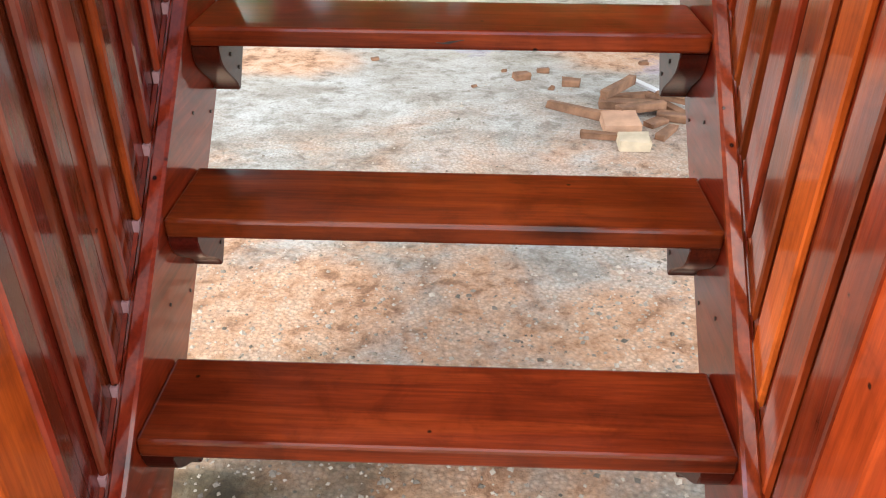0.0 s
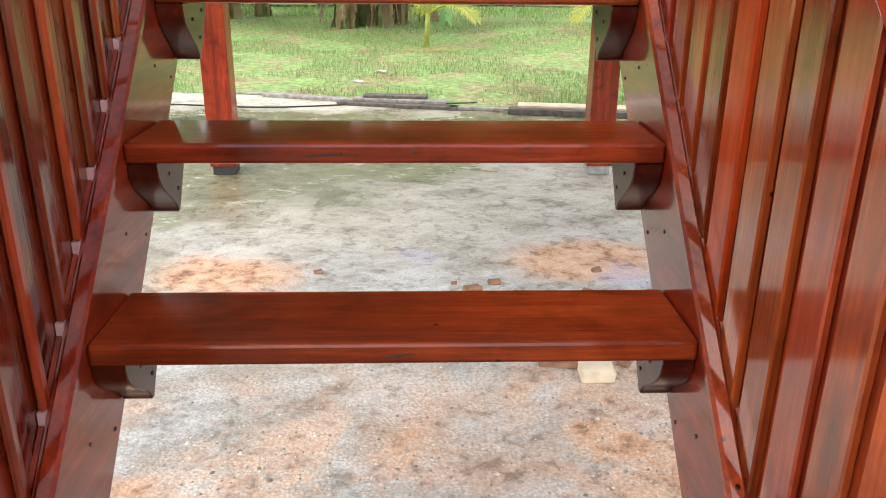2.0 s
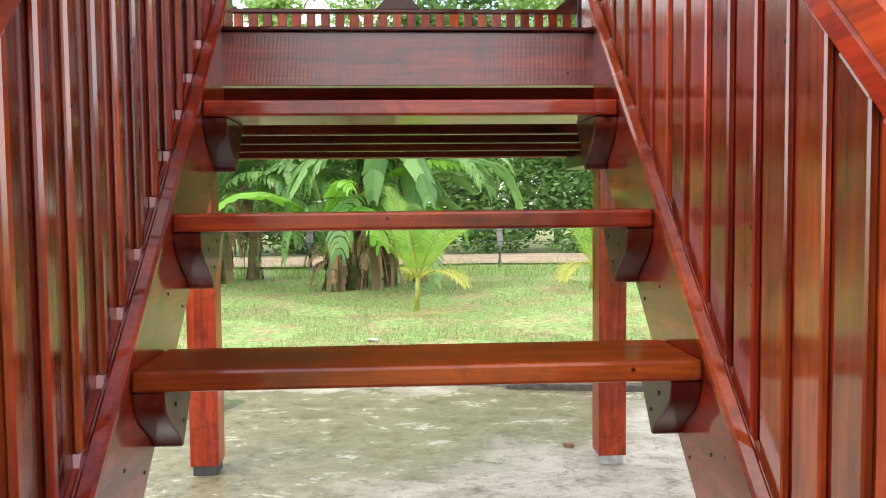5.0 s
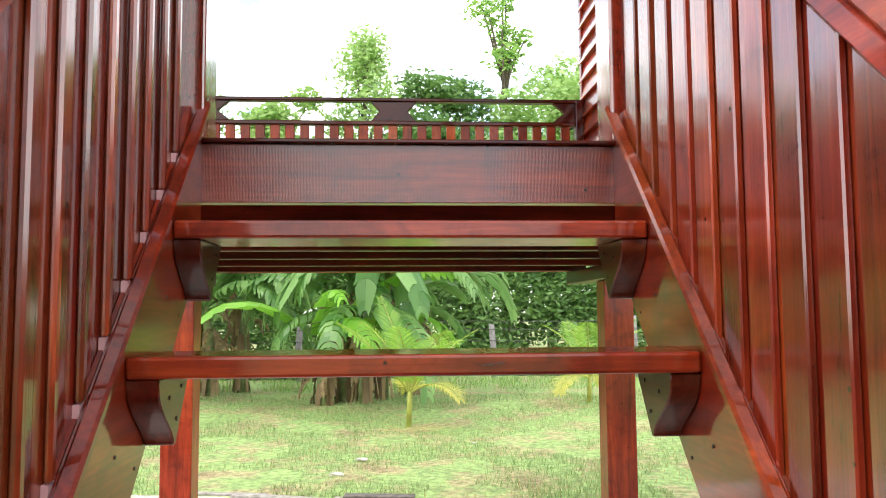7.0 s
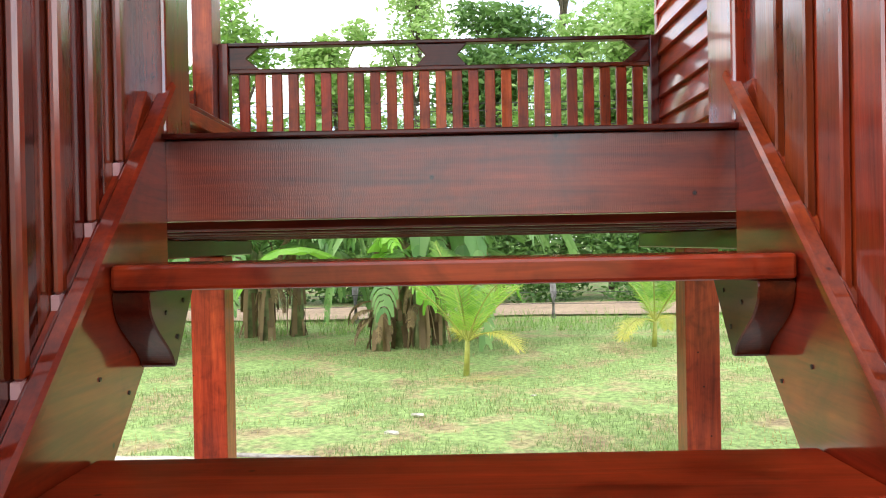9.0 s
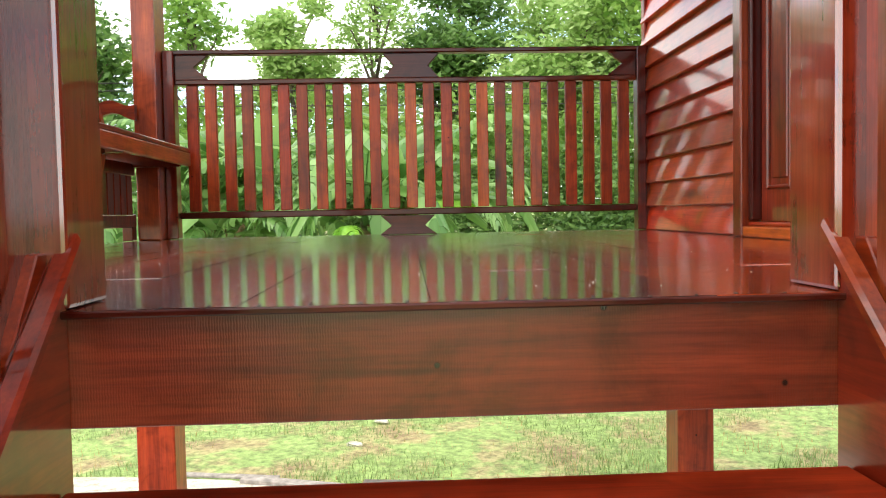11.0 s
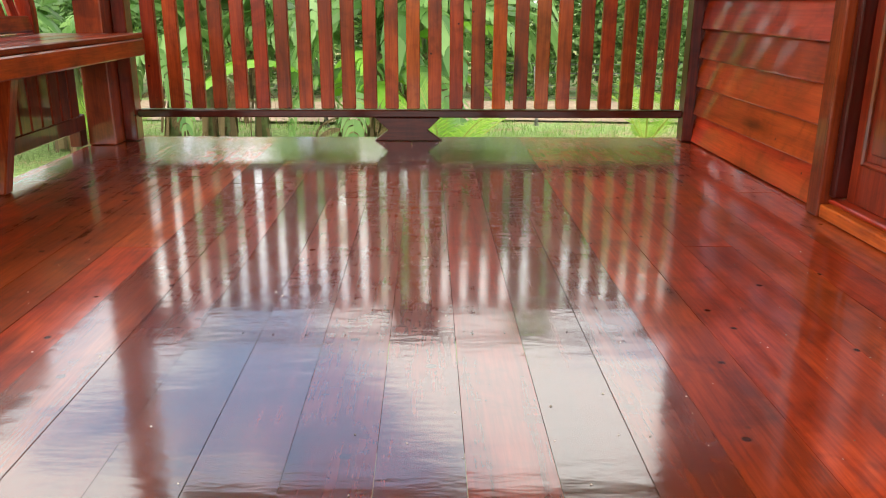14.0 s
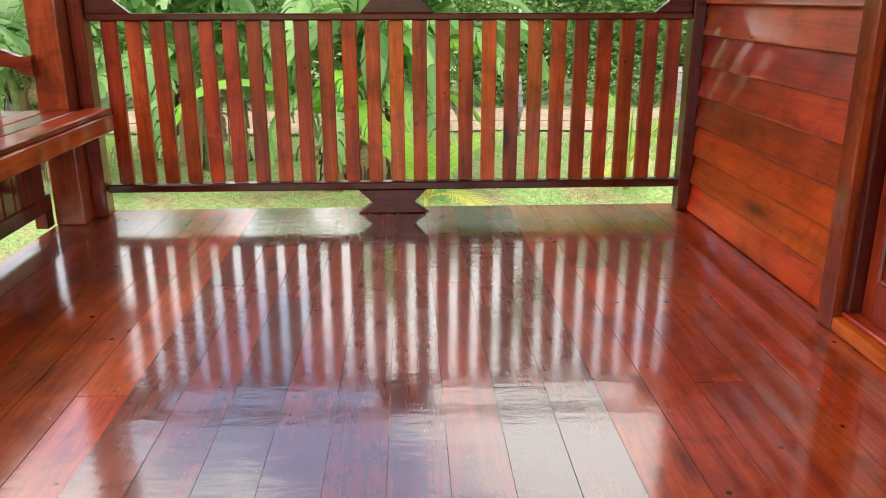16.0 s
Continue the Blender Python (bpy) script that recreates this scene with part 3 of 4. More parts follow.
def split(x, z, length, y, seed):
    """A ragged dark crack, a hair proud of the board's front."""
    rs = random.Random(seed)
    up = [(x + length * i / 10, z + 0.0016 * rs.random() + 0.006 * i / 10) for i in range(11)]
    low = [(a, c - 0.0008 - 0.004 * rs.random() * math.sin(math.pi * i / 10)) for i, (a, c) in enumerate(up)]
    part("crack", prism_bm(up + low[::-1], 0.002, "y"), NAIL, stair, "dark split in the wood").location = (0, y, 0)


split(-0.190, 0.977, 0.105, TREAD_Y[3], 1)
split(-0.020, 0.727, 0.050, TREAD_Y[2], 2)
split(0.215, 0.990, 0.016, TREAD_Y[3], 3)
split(0.020, 0.984, 0.014, TREAD_Y[3], 4)
split(0.100, 1.480, 0.040, TREAD_Y[5], 5)
box("top_riser", stair, (0, 0.021, 1.8829), (0.972, 0.044, 0.1340), SAWN_X, 0.0015, "rough-sawn dark red top board")


# ---- stair railings: slats over boards, handrail, newel ----
def stair_rail(side):
    """Boards with cover strips behind the stringer's moulding; the left strips' feet carry a painted sky sheen."""
    rail = thing("stair_railing", "closely slatted varnished red wooden stair railing", "railing", (side * 0.55, -1.0, 0), group="stair railings")
    thick, width = (0.0135, 0.020) if side < 0 else (0.014, 0.068)
    face = 0.501 if side < 0 else 0.500
    pitch = 0.096
    first = -1.961 if side < 0 else -1.952
    rnd = random.Random(5 + side)
    top = 0.79
    # boards, the left ones in the shaded tone, the right ones in the lit tone
    y = first - 0.03
    while y < -0.01:
        wd = min(pitch, -0.001 - y)
        prof = [(-wd / 2, nosing(y) - 0.02), (wd / 2 - 0.0008, nosing(y + wd) - 0.02), (wd / 2 - 0.0008, nosing(y + wd) + top), (-wd / 2, nosing(y) + top)]
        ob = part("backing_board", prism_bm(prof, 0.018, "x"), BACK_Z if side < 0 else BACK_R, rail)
        ob.location = (side * (face + 0.009 + rnd.uniform(0, 0.0015) - 0.55), y + wd / 2 + 1.0, 0)
        y += pitch
    # cover strips
    y = first
    while y < -0.05:
        wd = width * rnd.uniform(0.92, 1.08)
        zb = nosing(y) + (0.058 if side < 0 else 0.030)
        prof = [(-wd / 2, zb), (wd / 2, zb + 0.003), (wd / 2, nosing(y + wd) + top), (-wd / 2, nosing(y) + top)]
        th = thick * rnd.uniform(0.9, 1.1)
        ob = part("slat", prism_bm(prof, th, "x", 0.0045 if side < 0 else 0.003), O_Z if (abs(y + 1.577) < 0.04 if side < 0 else rnd.random() < 0.2 and y < -0.8) else SLAT_Z, rail)
        ob.location = (side * (face - th / 2 - 0.55), y + wd / 2 + 1.0, 0)
        # feet of the left strips, pale with the sky's sheen as colour
        if side < 0:
            prof = [(-wd * 0.55, nosing(y) + 0.012), (wd * 0.55, nosing(y) + 0.018), (wd * 0.55, zb + 0.003), (-wd * 0.55, zb)]
            blk = part("slat_foot", prism_bm(prof, th * 0.8, "x"), LEDGE, rail, "slat foot with sky sheen in its pale pink colour")
            blk.location = (side * (face - th * 0.4 - 0.55), y + wd / 2 + 1.0, 0)
        y += pitch
    # ledge under the strips
    a, b = -1.96, -0.004
    prof = [(a, nosing(a) - 0.02), (a, nosing(a) + 0.040), (b, nosing(b) + 0.040), (b, nosing(b) - 0.02)]
    ob = part("ledge", prism_bm(prof, face - 0.4935, "x"), W_Y, rail)
    ob.location = (side * ((face + 0.4935) / 2 - 0.55), 1.0, 0)
    prof = [(-0.115, nosing(-0.115) + 0.042), (-0.006, nosing(-0.006) + 0.03), (-0.006, nosing(-0.006) + 0.06), (-0.03, nosing(-0.006) + 0.06)]
    ob = part("end_block", prism_bm(prof, 0.03, "x", 0.002), W_Y, rail)
    ob.location = (side * (0.503 - 0.55), 1.0, 0)
    # handrail in two layers
    for lo, hi, xc, wd, mt in ((0.785, 0.845, 0.515, 0.066, W_Y), (0.845, 0.925, 0.520, 0.092, W_Y)):
        a, b = -2.05, -0.004
        prof = [(a, nosing(a) + lo), (a, nosing(a) + hi), (b, nosing(b) + hi), (b, nosing(b) + lo)]
        ob = part("handrail", prism_bm(prof, wd, "x", 0.008), mt, rail)
        ob.location = (side * (xc - 0.55), 1.0, 0)
    # newel at the foot
    nw = part("newel_post", box_bm((0.11, 0.11, 1.22), 0.006, 2), O_Z, rail)
    nw.location = (side * (0.547 - 0.55), (-2.0 if side < 0 else -1.985) + 1.0, 0.61)
    return rail


stair_rail(-1)
stair_rail(1)

# ---- deck ----
deck = thing("floor", "glossy varnished red-brown veranda floor boards", "floor", (0, 0, DECK), kind="structure")
rnd = random.Random(11)
x = -0.153 - 10.36 * 0.1165
seams = []
while x < 1.13:
    wd = 0.1165 if seams else 0.36 * 0.1165
    x2 = min(x + wd, 1.186)
    if 1.186 - x2 < 0.04:
        x2 = 1.186
    seams.append((x, x2))
    x = x2
for i, (xa, xb) in enumerate(seams):
    # every second board has a butt joint near the stairs, the others further in
    cuts = (0.468, 2.10 + 0.12 * (i % 3)) if i % 2 == 1 else (1.02 + 0.25 * (i % 4), 2.62)
    ends = (-0.0135,) + cuts + (3.16,)
    for ya, yb in zip(ends, ends[1:]):
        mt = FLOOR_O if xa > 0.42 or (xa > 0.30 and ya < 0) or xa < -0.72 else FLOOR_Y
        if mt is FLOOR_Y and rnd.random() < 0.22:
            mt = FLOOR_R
        fb = box("floor_board", deck, ((xa + xb) / 2, (ya + yb) / 2, DECK - 0.0048 + rnd.uniform(-0.0005, 0.0005)),
                 (xb - xa - rnd.choice((0.0007, 0.0010, 0.0013)), yb - ya - 0.0012, 0.0092), mt, 0)
        fb.rotation_euler = (radians(rnd.uniform(-0.04, 0.04)), radians(rnd.uniform(-0.13, 0.13)), 0)
    if xa > -0.5 and xb < 0.5:
        for q in (0.25, 0.75):
            for yn, rn in ((-0.004, 0.0026), (0.99, 0.0015)):
                nb = bmesh.new()
                bmesh.ops.create_cone(nb, cap_ends=True, segments=7, radius1=rn, radius2=rn * 0.85, depth=0.002)
                s = part("nail_head", nb, NAIL, deck)
                s.location = (xa + (xb - xa) * (q + rnd.uniform(-0.06, 0.06)), yn + rnd.uniform(-0.006, 0.006), 0.0004)

box("deck_edge", deck, (-0.1125, -0.0170, DECK - 0.0052), (2.49, 0.0055, 0.0088), D_X, 0.002, "dark front edge strip")
frame_u = thing("deck_frame", "dark red timber joists and beams under the veranda", "floor frame", (0, 0, 1.8), kind="structure")
# joists and beams: the under-deck shade is part of their dark colour
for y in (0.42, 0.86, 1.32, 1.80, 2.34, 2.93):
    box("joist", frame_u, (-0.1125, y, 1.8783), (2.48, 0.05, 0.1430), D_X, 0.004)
box("edge_board", frame_u, (-0.1125, 3.10, 1.873), (2.48, 0.03, 0.124), W_X, 0.004)
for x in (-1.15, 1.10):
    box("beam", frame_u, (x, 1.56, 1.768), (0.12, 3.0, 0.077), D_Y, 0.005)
box("front_board", frame_u, (1.01, 0.02, 1.86), (1.03, 0.04, 0.15), W_X, 0.004)
box("front_board", frame_u, (-0.925, 0.02, 1.86), (0.87, 0.04, 0.15), W_X, 0.004)


def ground_post(x, y, top, size, foot):
    p = thing("house_post", "square varnished red timber post on a small footing", "post", (x, y, 0), group="posts under the veranda")
    box("shaft", p, (x, y, 0.055 + (top - 0.055) / 2), (size, size, top - 0.055), W_Z, 0.006, segments=2)
    box("footing", p, (x, y, 0.028), (size * 0.85, size * 0.85, 0.056), foot, 0.004)


ground_post(-1.143, 2.49, 1.729, 0.16, BLACK_RUBBER)
ground_post(1.178, 2.49, 1.729, 0.16, CONCRETE)


def tall_post(x, y, sx, sy, top, label, mt=W_Z):
    p = thing("veranda_post", label, "post", (x, y, DECK), group="veranda posts")
    box("shaft", p, (x, y, DECK + (top - DECK) / 2), (sx, sy, top - DECK), mt, 0.006, segments=2)


tall_post(-0.525, 0.055, 0.12, 0.125, 4.5, "glossy square red timber post at the stair head", POST_Z)
tall_post(0.525, 0.055, 0.12, 0.125, 4.5, "glossy square red timber post at the stair head", POST_Z)
tall_post(-1.304, 3.02, 0.110, 0.17, 4.5, "orange-red varnished timber corner post beside the bench", CORNER_Z)


# hook and eye on the stair-head post
latch = thing("hook_latch", "small dull metal hook latch screwed to the post", "latch", (0.4665, 0.07, 2.62))
pts = [(-0.004, 0, 0.0), (-0.014, 0.0, 0.006), (-0.016, 0.004, -0.02), (-0.012, 0.008, -0.05), (-0.014, 0.012, -0.062), (-0.02, 0.01, -0.055)]
part("hook", tube_bm(pts, [0.0025] * 6, 6), STEEL, latch)
part("eye", tube_bm([(0.002, 0.0, 0.0), (-0.012, 0, 0.0)], [0.005, 0.004], 6), STEEL, latch)
part("plate", box_bm((0.003, 0.012, 0.03), 0.001), STEEL, latch).location = (-0.0015, 0.0, -0.09)


# ---- end balustrade ----
def balustrade():
    b = thing("balustrade", "varnished red veranda balustrade with pierced top panel", "railing", (0, 3.07, DECK))
    y = 3.07
    box("stile", b, (-1.220, y, 2.425), (0.054, 0.075, 0.925), DOOR_Z, 0.004)
    box("stile", b, (1.138, y, 2.425), (0.046, 0.075, 0.925), D_Z, 0.004)
    box("top_rail", b, (-0.041, y, 2.879), (2.40, 0.06, 0.022), D_X, 0.005)
    box("middle_rail", b, (-0.038, y, 2.733), (2.304, 0.055, 0.026), D_X, 0.005)
    box("bottom_rail", b, (-0.038, y, 2.076), (2.304, 0.05, 0.032), D_X, 0.005)
    # pierced panel between top and middle rail
    zl, zh, zm = 2.746, 2.868, 2.807
    xl, xr = -1.192, 1.115
    cuts = ((-1.10, -0.112), (0.062, 1.045))
    t = 0.03
    for xs in ([(xl, zl), (xl, zh), (cuts[0][0] + 0.075, zh), (cuts[0][0], zm), (cuts[0][0] + 0.075, zl)],
               [(cuts[0][1] - 0.055, zl), (cuts[0][1], zm), (cuts[0][1] - 0.055, zh), (cuts[1][0] + 0.055, zh), (cuts[1][0], zm), (cuts[1][0] + 0.055, zl)],
               [(cuts[1][1] - 0.075, zl), (cuts[1][1], zm), (cuts[1][1] - 0.075, zh), (xr, zh), (xr, zl)]):
        ob = part("panel", prism_bm(xs, t, "y", 0.003), D_X, b)
        ob.location = (0, 0, -DECK)
    for i in range(25):
        box("baluster", b, (-1.113 + i * 0.0902, y, 2.4075), (0.056, 0.028, 0.625), O_Z if i in (12, 16, 18, 19) else BAL_Z, 0.003)
    prof = [(-0.197, 1.961), (-0.138, 2.006), (-0.195, 2.059), (0.084, 2.059), (0.03, 2.006), (0.093, 1.961)]
    ob = part("foot_ornament", prism_bm(prof, 0.035, "y", 0.003), D_X, b, "dark notched foot block")
    ob.location = (0, 0, -DECK)


balustrade()

# ---- house wall with lap siding and door ----
wall = thing("wall_east", "lap-sided glossy red timber house wall", "wall", (1.2, 1.5, DECK), kind="structure")
box("wall_core", wall, (1.235, 2.48, 3.15), (0.09, 1.30, 2.6), W_Z, 0.003)
box("wall_core", wall, (1.235, 0.15, 3.15), (0.09, 0.36, 2.6), W_Z, 0.003)
box("wall_core", wall, (1.235, 1.08, 4.25), (0.09, 1.50, 0.4), W_Z, 0.003)
lap = prism_bm([(0, 0), (-0.027, 0.0), (-0.0305, 0.0015), (-0.0325, 0.005), (-0.0312, 0.010), (-0.003, 0.135), (0, 0.135)], 1.0, "y")
lap_me = bpy.data.meshes.new("siding_board")
lap.to_mesh(lap_me)
lap.free()
lap_me.materials.append(SIDING)
for a, b in ((1.875, 3.11), (-0.02, 0.33)):
    z = DECK + 0.002
    while z < 4.4:
        ob = new("siding_board", lap_me)
        ob.parent = wall
        ob.location = (1.188 - 1.2, (a + b) / 2 - 1.5, z - DECK)
        ob.scale = (1, b - a, 1)
        z += 0.1165
box("corner_trim", wall, (1.175, 3.085, 3.15), (0.03, 0.05, 2.36), W_Z, 0.004)
box("house_corner", wall, (1.24, 3.13, 3.15), (0.11, 0.04, 2.6), W_Z, 0.004)
back = thing("wall_north", "plain timber house wall closing the room", "wall", (2.6, 3.1, DECK), kind="structure")
box("wall_core", back, (2.6, 3.10, 3.15), (2.6, 0.09, 2.6), W_Z, 0.003)
back = thing("wall_south", "plain timber house wall beside the stairs", "wall", (2.6, 0.0, DECK), kind="structure")
box("wall_core", back, (2.6, 0.0, 3.15), (2.6, 0.09, 2.6), W_Z, 0.003)


def door():
    d = thing("door_1", "closed panelled red hardwood double door in a moulded frame", "door", (1.17, 1.08, DECK), kind="structure")
    for y, s in ((1.835, 1), (0.325, -1)):
        box("frame_post", d, (1.155, y, 3.03), (0.075, 0.07, 2.14), DOOR_Z, 0.006, segments=2)
        box("frame_moulding", d, (1.165, y - s * 0.052, 3.03), (0.045, 0.03, 2.02), D_Z, 0.006, segments=2)
    box("frame_head", d, (1.155, 1.08, 4.05), (0.075, 1.44, 0.09), W_Y, 0.006)
    box("threshold", d, (1.165, 1.08, 1.980), (0.085, 1.44, 0.038), O_Y, 0.006, "orange threshold board", segments=2)
    box("threshold_strip", d, (1.172, 1.08, 2.0065), (0.055, 1.44, 0.014), W_Y, 0.004)
    for y_hi, flip in ((1.766, 1), (1.077, 1)):
        lf = box("leaf", d, (1.192, y_hi - 0.342, 3.007), (0.03, 0.683, 1.984), DOOR_Z, 0.003)
        cols = ((0.056, 0.232), (0.262, 0.421), (0.451, 0.627))
        for c, (a, b) in enumerate(cols):
            rows = ((2.125, 3.90),) if c != 1 else ((2.125, 2.395), (2.442, 2.90), (2.945, 3.40), (3.445, 3.90))
            for lo, hi in rows:
                yc, zc = y_hi - (a + b) / 2, (lo + hi) / 2
                w2, h2 = (b - a) / 2, (hi - lo) / 2
                for dy, dz, sy, sz in ((w2 - 0.007, 0, 0.014, 2 * h2), (-w2 + 0.007, 0, 0.014, 2 * h2), (0, h2 - 0.007, 2 * w2 - 0.028, 0.014), (0, -h2 + 0.007, 2 * w2 - 0.028, 0.014)):
                    box("panel_moulding", lf, (1.173, yc + dy, zc + dz), (0.016, sy, sz), DOOR_Z if sz > sy else W_Y, 0.005)
                box("panel", lf, (1.176, yc, zc), (0.010, 2 * w2 - 0.07, 2 * h2 - 0.07), DOOR_Z, 0.004)


door()
# roof over the veranda, above the view
roof = thing("roof", "grey sheet roof over the veranda", "roof", (0, 1.6, 4.5), kind="structure")
box("roof_sheet", roof, (1.3, 1.95, 4.68), (5.6, 4.34, 0.04), ROOF_M, 0.004, rot=(-7.5, 0, 0))
box("roof_beam", roof, (-0.2, 3.02, 4.46), (3.0, 0.10, 0.16), W_X, 0.005)
box("roof_beam", roof, (-0.2, 0.055, 4.46), (3.0, 0.10, 0.16), W_X, 0.005)


# ---- bench on the veranda ----
def bench():
    b = thing("bench", "varnished red wooden bench with a slatted curved back", "bench", (-1.4, 2.2, DECK))
    ya, yb = 0.85, 2.925
    ym = (ya + yb) / 2
    L = yb - ya
    for i in range(5):
        box("seat_board", b, (-1.165 - i * 0.098, ym + (0.04 if i == 0 else 0), 2.394), (0.092, L + (0.08 if i == 0 else 0), 0.022), W_Y, 0.004)
    box("apron", b, (-1.127, ym + 0.04, 2.350), (0.026, L + 0.08, 0.064), O_Y, 0.005, "orange front apron")
    box("end_apron", b, (-1.36, yb - 0.013, 2.346), (0.44, 0.026, 0.07), W_X, 0.004)
    box("end_apron", b, (-1.36, ya + 0.013, 2.346), (0.44, 0.026, 0.07), W_X, 0.004)
    for y in (1.0, 2.07):
        lg = part("leg", prism_bm([(-0.075, -0.349), (0.035, -0.349), (0.105, 0.0), (-0.105, 0.0)], 0.05, "y", 0.004), W_Z, b)
        lg.location = (-1.29 + 1.4, y - 2.2, 2.31 - DECK)
        box("seat_bearer", b, (-1.44, y, 2.345), (0.50, 0.05, 0.07), DOOR_Z, 0.004)
    # slatted skirt at the rear
    for z, h in ((2.30, 0.06), (2.055, 0.06)):
        box("skirt_rail", b, (-1.375, ym + 0.018, z), (0.026, L - 0.02, h), DOOR_Z, 0.004)
    for i in range(25):
        box("skirt_slat", b, (-1.375, ya + 0.07 + i * 0.081, 2.178), (0.016, 0.068, 0.188), DOOR_Z, 0.002)
    box("end_block", b, (-1.388, 2.905, 2.025), (0.05, 0.055, 0.128), D_Z, 0.004, "dark block at the foot of the skirt")
    # raked back
    a = radians(14)
    for y in (yb - 0.05, ym, ya + 0.05):
        pts = []
        for i in range(13):
            u = i / 12
            pts.append((-0.02 - 0.17 * u + 0.035 * math.sin(u * 5.5), 0.62 * u))
        pts += [(p - 0.075 + 0.02 * math.sin(q * 9), q) for p, q in pts[::-1]]
        ob = part("back_post", prism_bm(pts, 0.045, "y", 0.003), W_Z, b)
        ob.location = (-1.46 + 1.4, y - 2.2, 2.40 - DECK)
    for i in range(20):
        y = ya + 0.12 + i * (L - 0.24) / 19
        box("back_slat", b, (-1.575, y, 2.68), (0.018, 0.05, 0.50), W_Z, 0.003, rot=(0, -13, 0))
    for y in (yb - 0.02, ya + 0.02):
        pts = [(-0.20 + 0.34 * i / 16, 0.03 + 0.014 * math.sin(i * 0.75)) for i in range(17)]
        pts += [(-0.20 + 0.34 * i / 16, -0.035 + 0.018 * math.sin(i * 0.6 + 1.2)) for i in range(16, -1, -1)]
        arm = part("arm", prism_bm(pts, 0.035, "y", 0.0), W_X, b)
        arm.location = (-1.478 + 1.4, y - 2.2 + 0.0, 2.585 - DECK)
    for z, xx in ((2.44, -1.505), (2.94, -1.64)):
        box("back_rail", b, (xx, ym, z), (0.035, L - 0.08, 0.06), W_Y, 0.005, rot=(0, -13, 0))


bench()


# ---- loose wood at the slab's edge and scraps under the stairs ----
def plank(x, y, z, lx, ly, lz, rz, mt, label):
    ob = tagged(part("plank", box_bm((lx, ly, lz), 0.004), mt), label, "plank", group="old planks along the slab edge")
    ob.location, ob.rotation_euler = (x, y, z + lz / 2), (0, 0, radians(rz))
    return ob


plank(-0.70, 5.00, 0.0, 1.45, 0.11, 0.030, -19, OLD_PLANK, "long weathered grey plank lying on the slab edge")
plank(-0.12, 4.70, 0.0, 1.10, 0.13, 0.030, -14, DARK_PLANK, "dark weathered plank at the foot of the pile")
plank(-0.10, 4.78, 0.030, 0.85, 0.13, 0.028, -12, OLD_PLANK, "grey plank on top of another")
plank(-0.14, 4.83, 0.058, 0.58, 0.12, 0.026, -8, DARK_PLANK, "short dark grey plank on top of the pile")
plank(0.62, 4.53, 0.0, 0.60, 0.08, 0.030, -10, OLD_PLANK, "grey plank lying on the slab edge")
plank(1.60, 4.27, 0.0, 1.55, 0.12, 0.050, -10, DARK_PLANK, "dark rotten plank lying on the slab edge")
plank(1.72, 4.34, 0.050, 1.62, 0.17, 0.022, -9, PALE_WOOD, "pale sawn board on a dark plank")
plank(-1.55, 5.34, 0.0, 0.9, 0.07, 0.020, -12, OLD_PLANK, "thin weathered plank on the slab")
hose = [(-2.6 + 0.1 * i, 4.56 + 0.05 * math.sin(i * 0.35) + 0.0006 * i * i - 0.014 * i + 0.2, 0.007) for i in range(33)]
tagged(part("thin_hose", tube_bm(hose, [0.007] * 33, 6), BLACK_RUBBER), "thin black hose lying across the concrete", "hose")


def scrap(name, x, y, size, rz, mt, label, z=0.0, tilt=0):
    bm = box_bm(size, 0.003)
    rs = random.Random(int(x * 1000) + 7)
    for v in bm.verts:
        v.co += Vector([rs.uniform(-0.004, 0.004) for _ in range(3)])
    ob = tagged(part(name, bm, mt), label, "wood scrap", group="wood scraps on the slab")
    ob.location, ob.rotation_euler = (x, y, z + size[2] / 2), (radians(tilt), 0, radians(rz))


scrap("wood_block", 0.602, 0.10, (0.135, 0.15, 0.04), 0, PINK_WOOD, "square pinkish raw wood block on the slab")
scrap("wood_block", 0.625, -0.07, (0.11, 0.10, 0.035), -3, PALE_WOOD, "small pale raw wood block on the slab")
scrap("wood_stick", 0.455, 0.225, (0.25, 0.035, 0.03), -33, SCRAP, "brown stick of scrap wood")
scrap("wood_stick", 0.66, 0.30, (0.22, 0.06, 0.03), -4, SCRAP, "brown offcut of board")
scrap("wood_stick", 0.53, -0.01, (0.17, 0.028, 0.025), -8, SCRAP, "dark stick of scrap wood")
scrap("wood_stick", 0.638, 0.405, (0.25, 0.032, 0.035), 54, SCRAP, "dark stick lying aslant", 0.03)
scrap("wood_stick", 0.81, 0.30, (0.26, 0.03, 0.025), -62, SCRAP, "brown stick of scrap wood")
scrap("white_strip", 0.793, 0.412, (0.35, 0.028, 0.012), -59, WHITE_STRIP, "white plastic strip on the slab", 0.026)
scrap("wood_chip", 0.74, 0.13, (0.09, 0.05, 0.02), 40, SCRAP, "brown chip of wood")
scrap("wood_stick", 0.70, 0.22, (0.20, 0.04, 0.03), 18, SCRAP, "short brown stick in the pile", 0.02)
scrap("wood_stick", 0.83, 0.17, (0.16, 0.05, 0.03), -20, SCRAP, "brown offcut in the pile")
scrap("wood_stick", 0.72, 0.40, (0.24, 0.035, 0.025), 12, SCRAP, "thin brown stick in the pile")
scrap("wood_stick", 0.76, 0.03, (0.12, 0.04, 0.025), 55, SCRAP, "dark brown offcut in the pile")
scrap("wood_stick", 0.87, 0.27, (0.22, 0.03, 0.03), -32, SCRAP, "dark stick on top of the pile", 0.03)
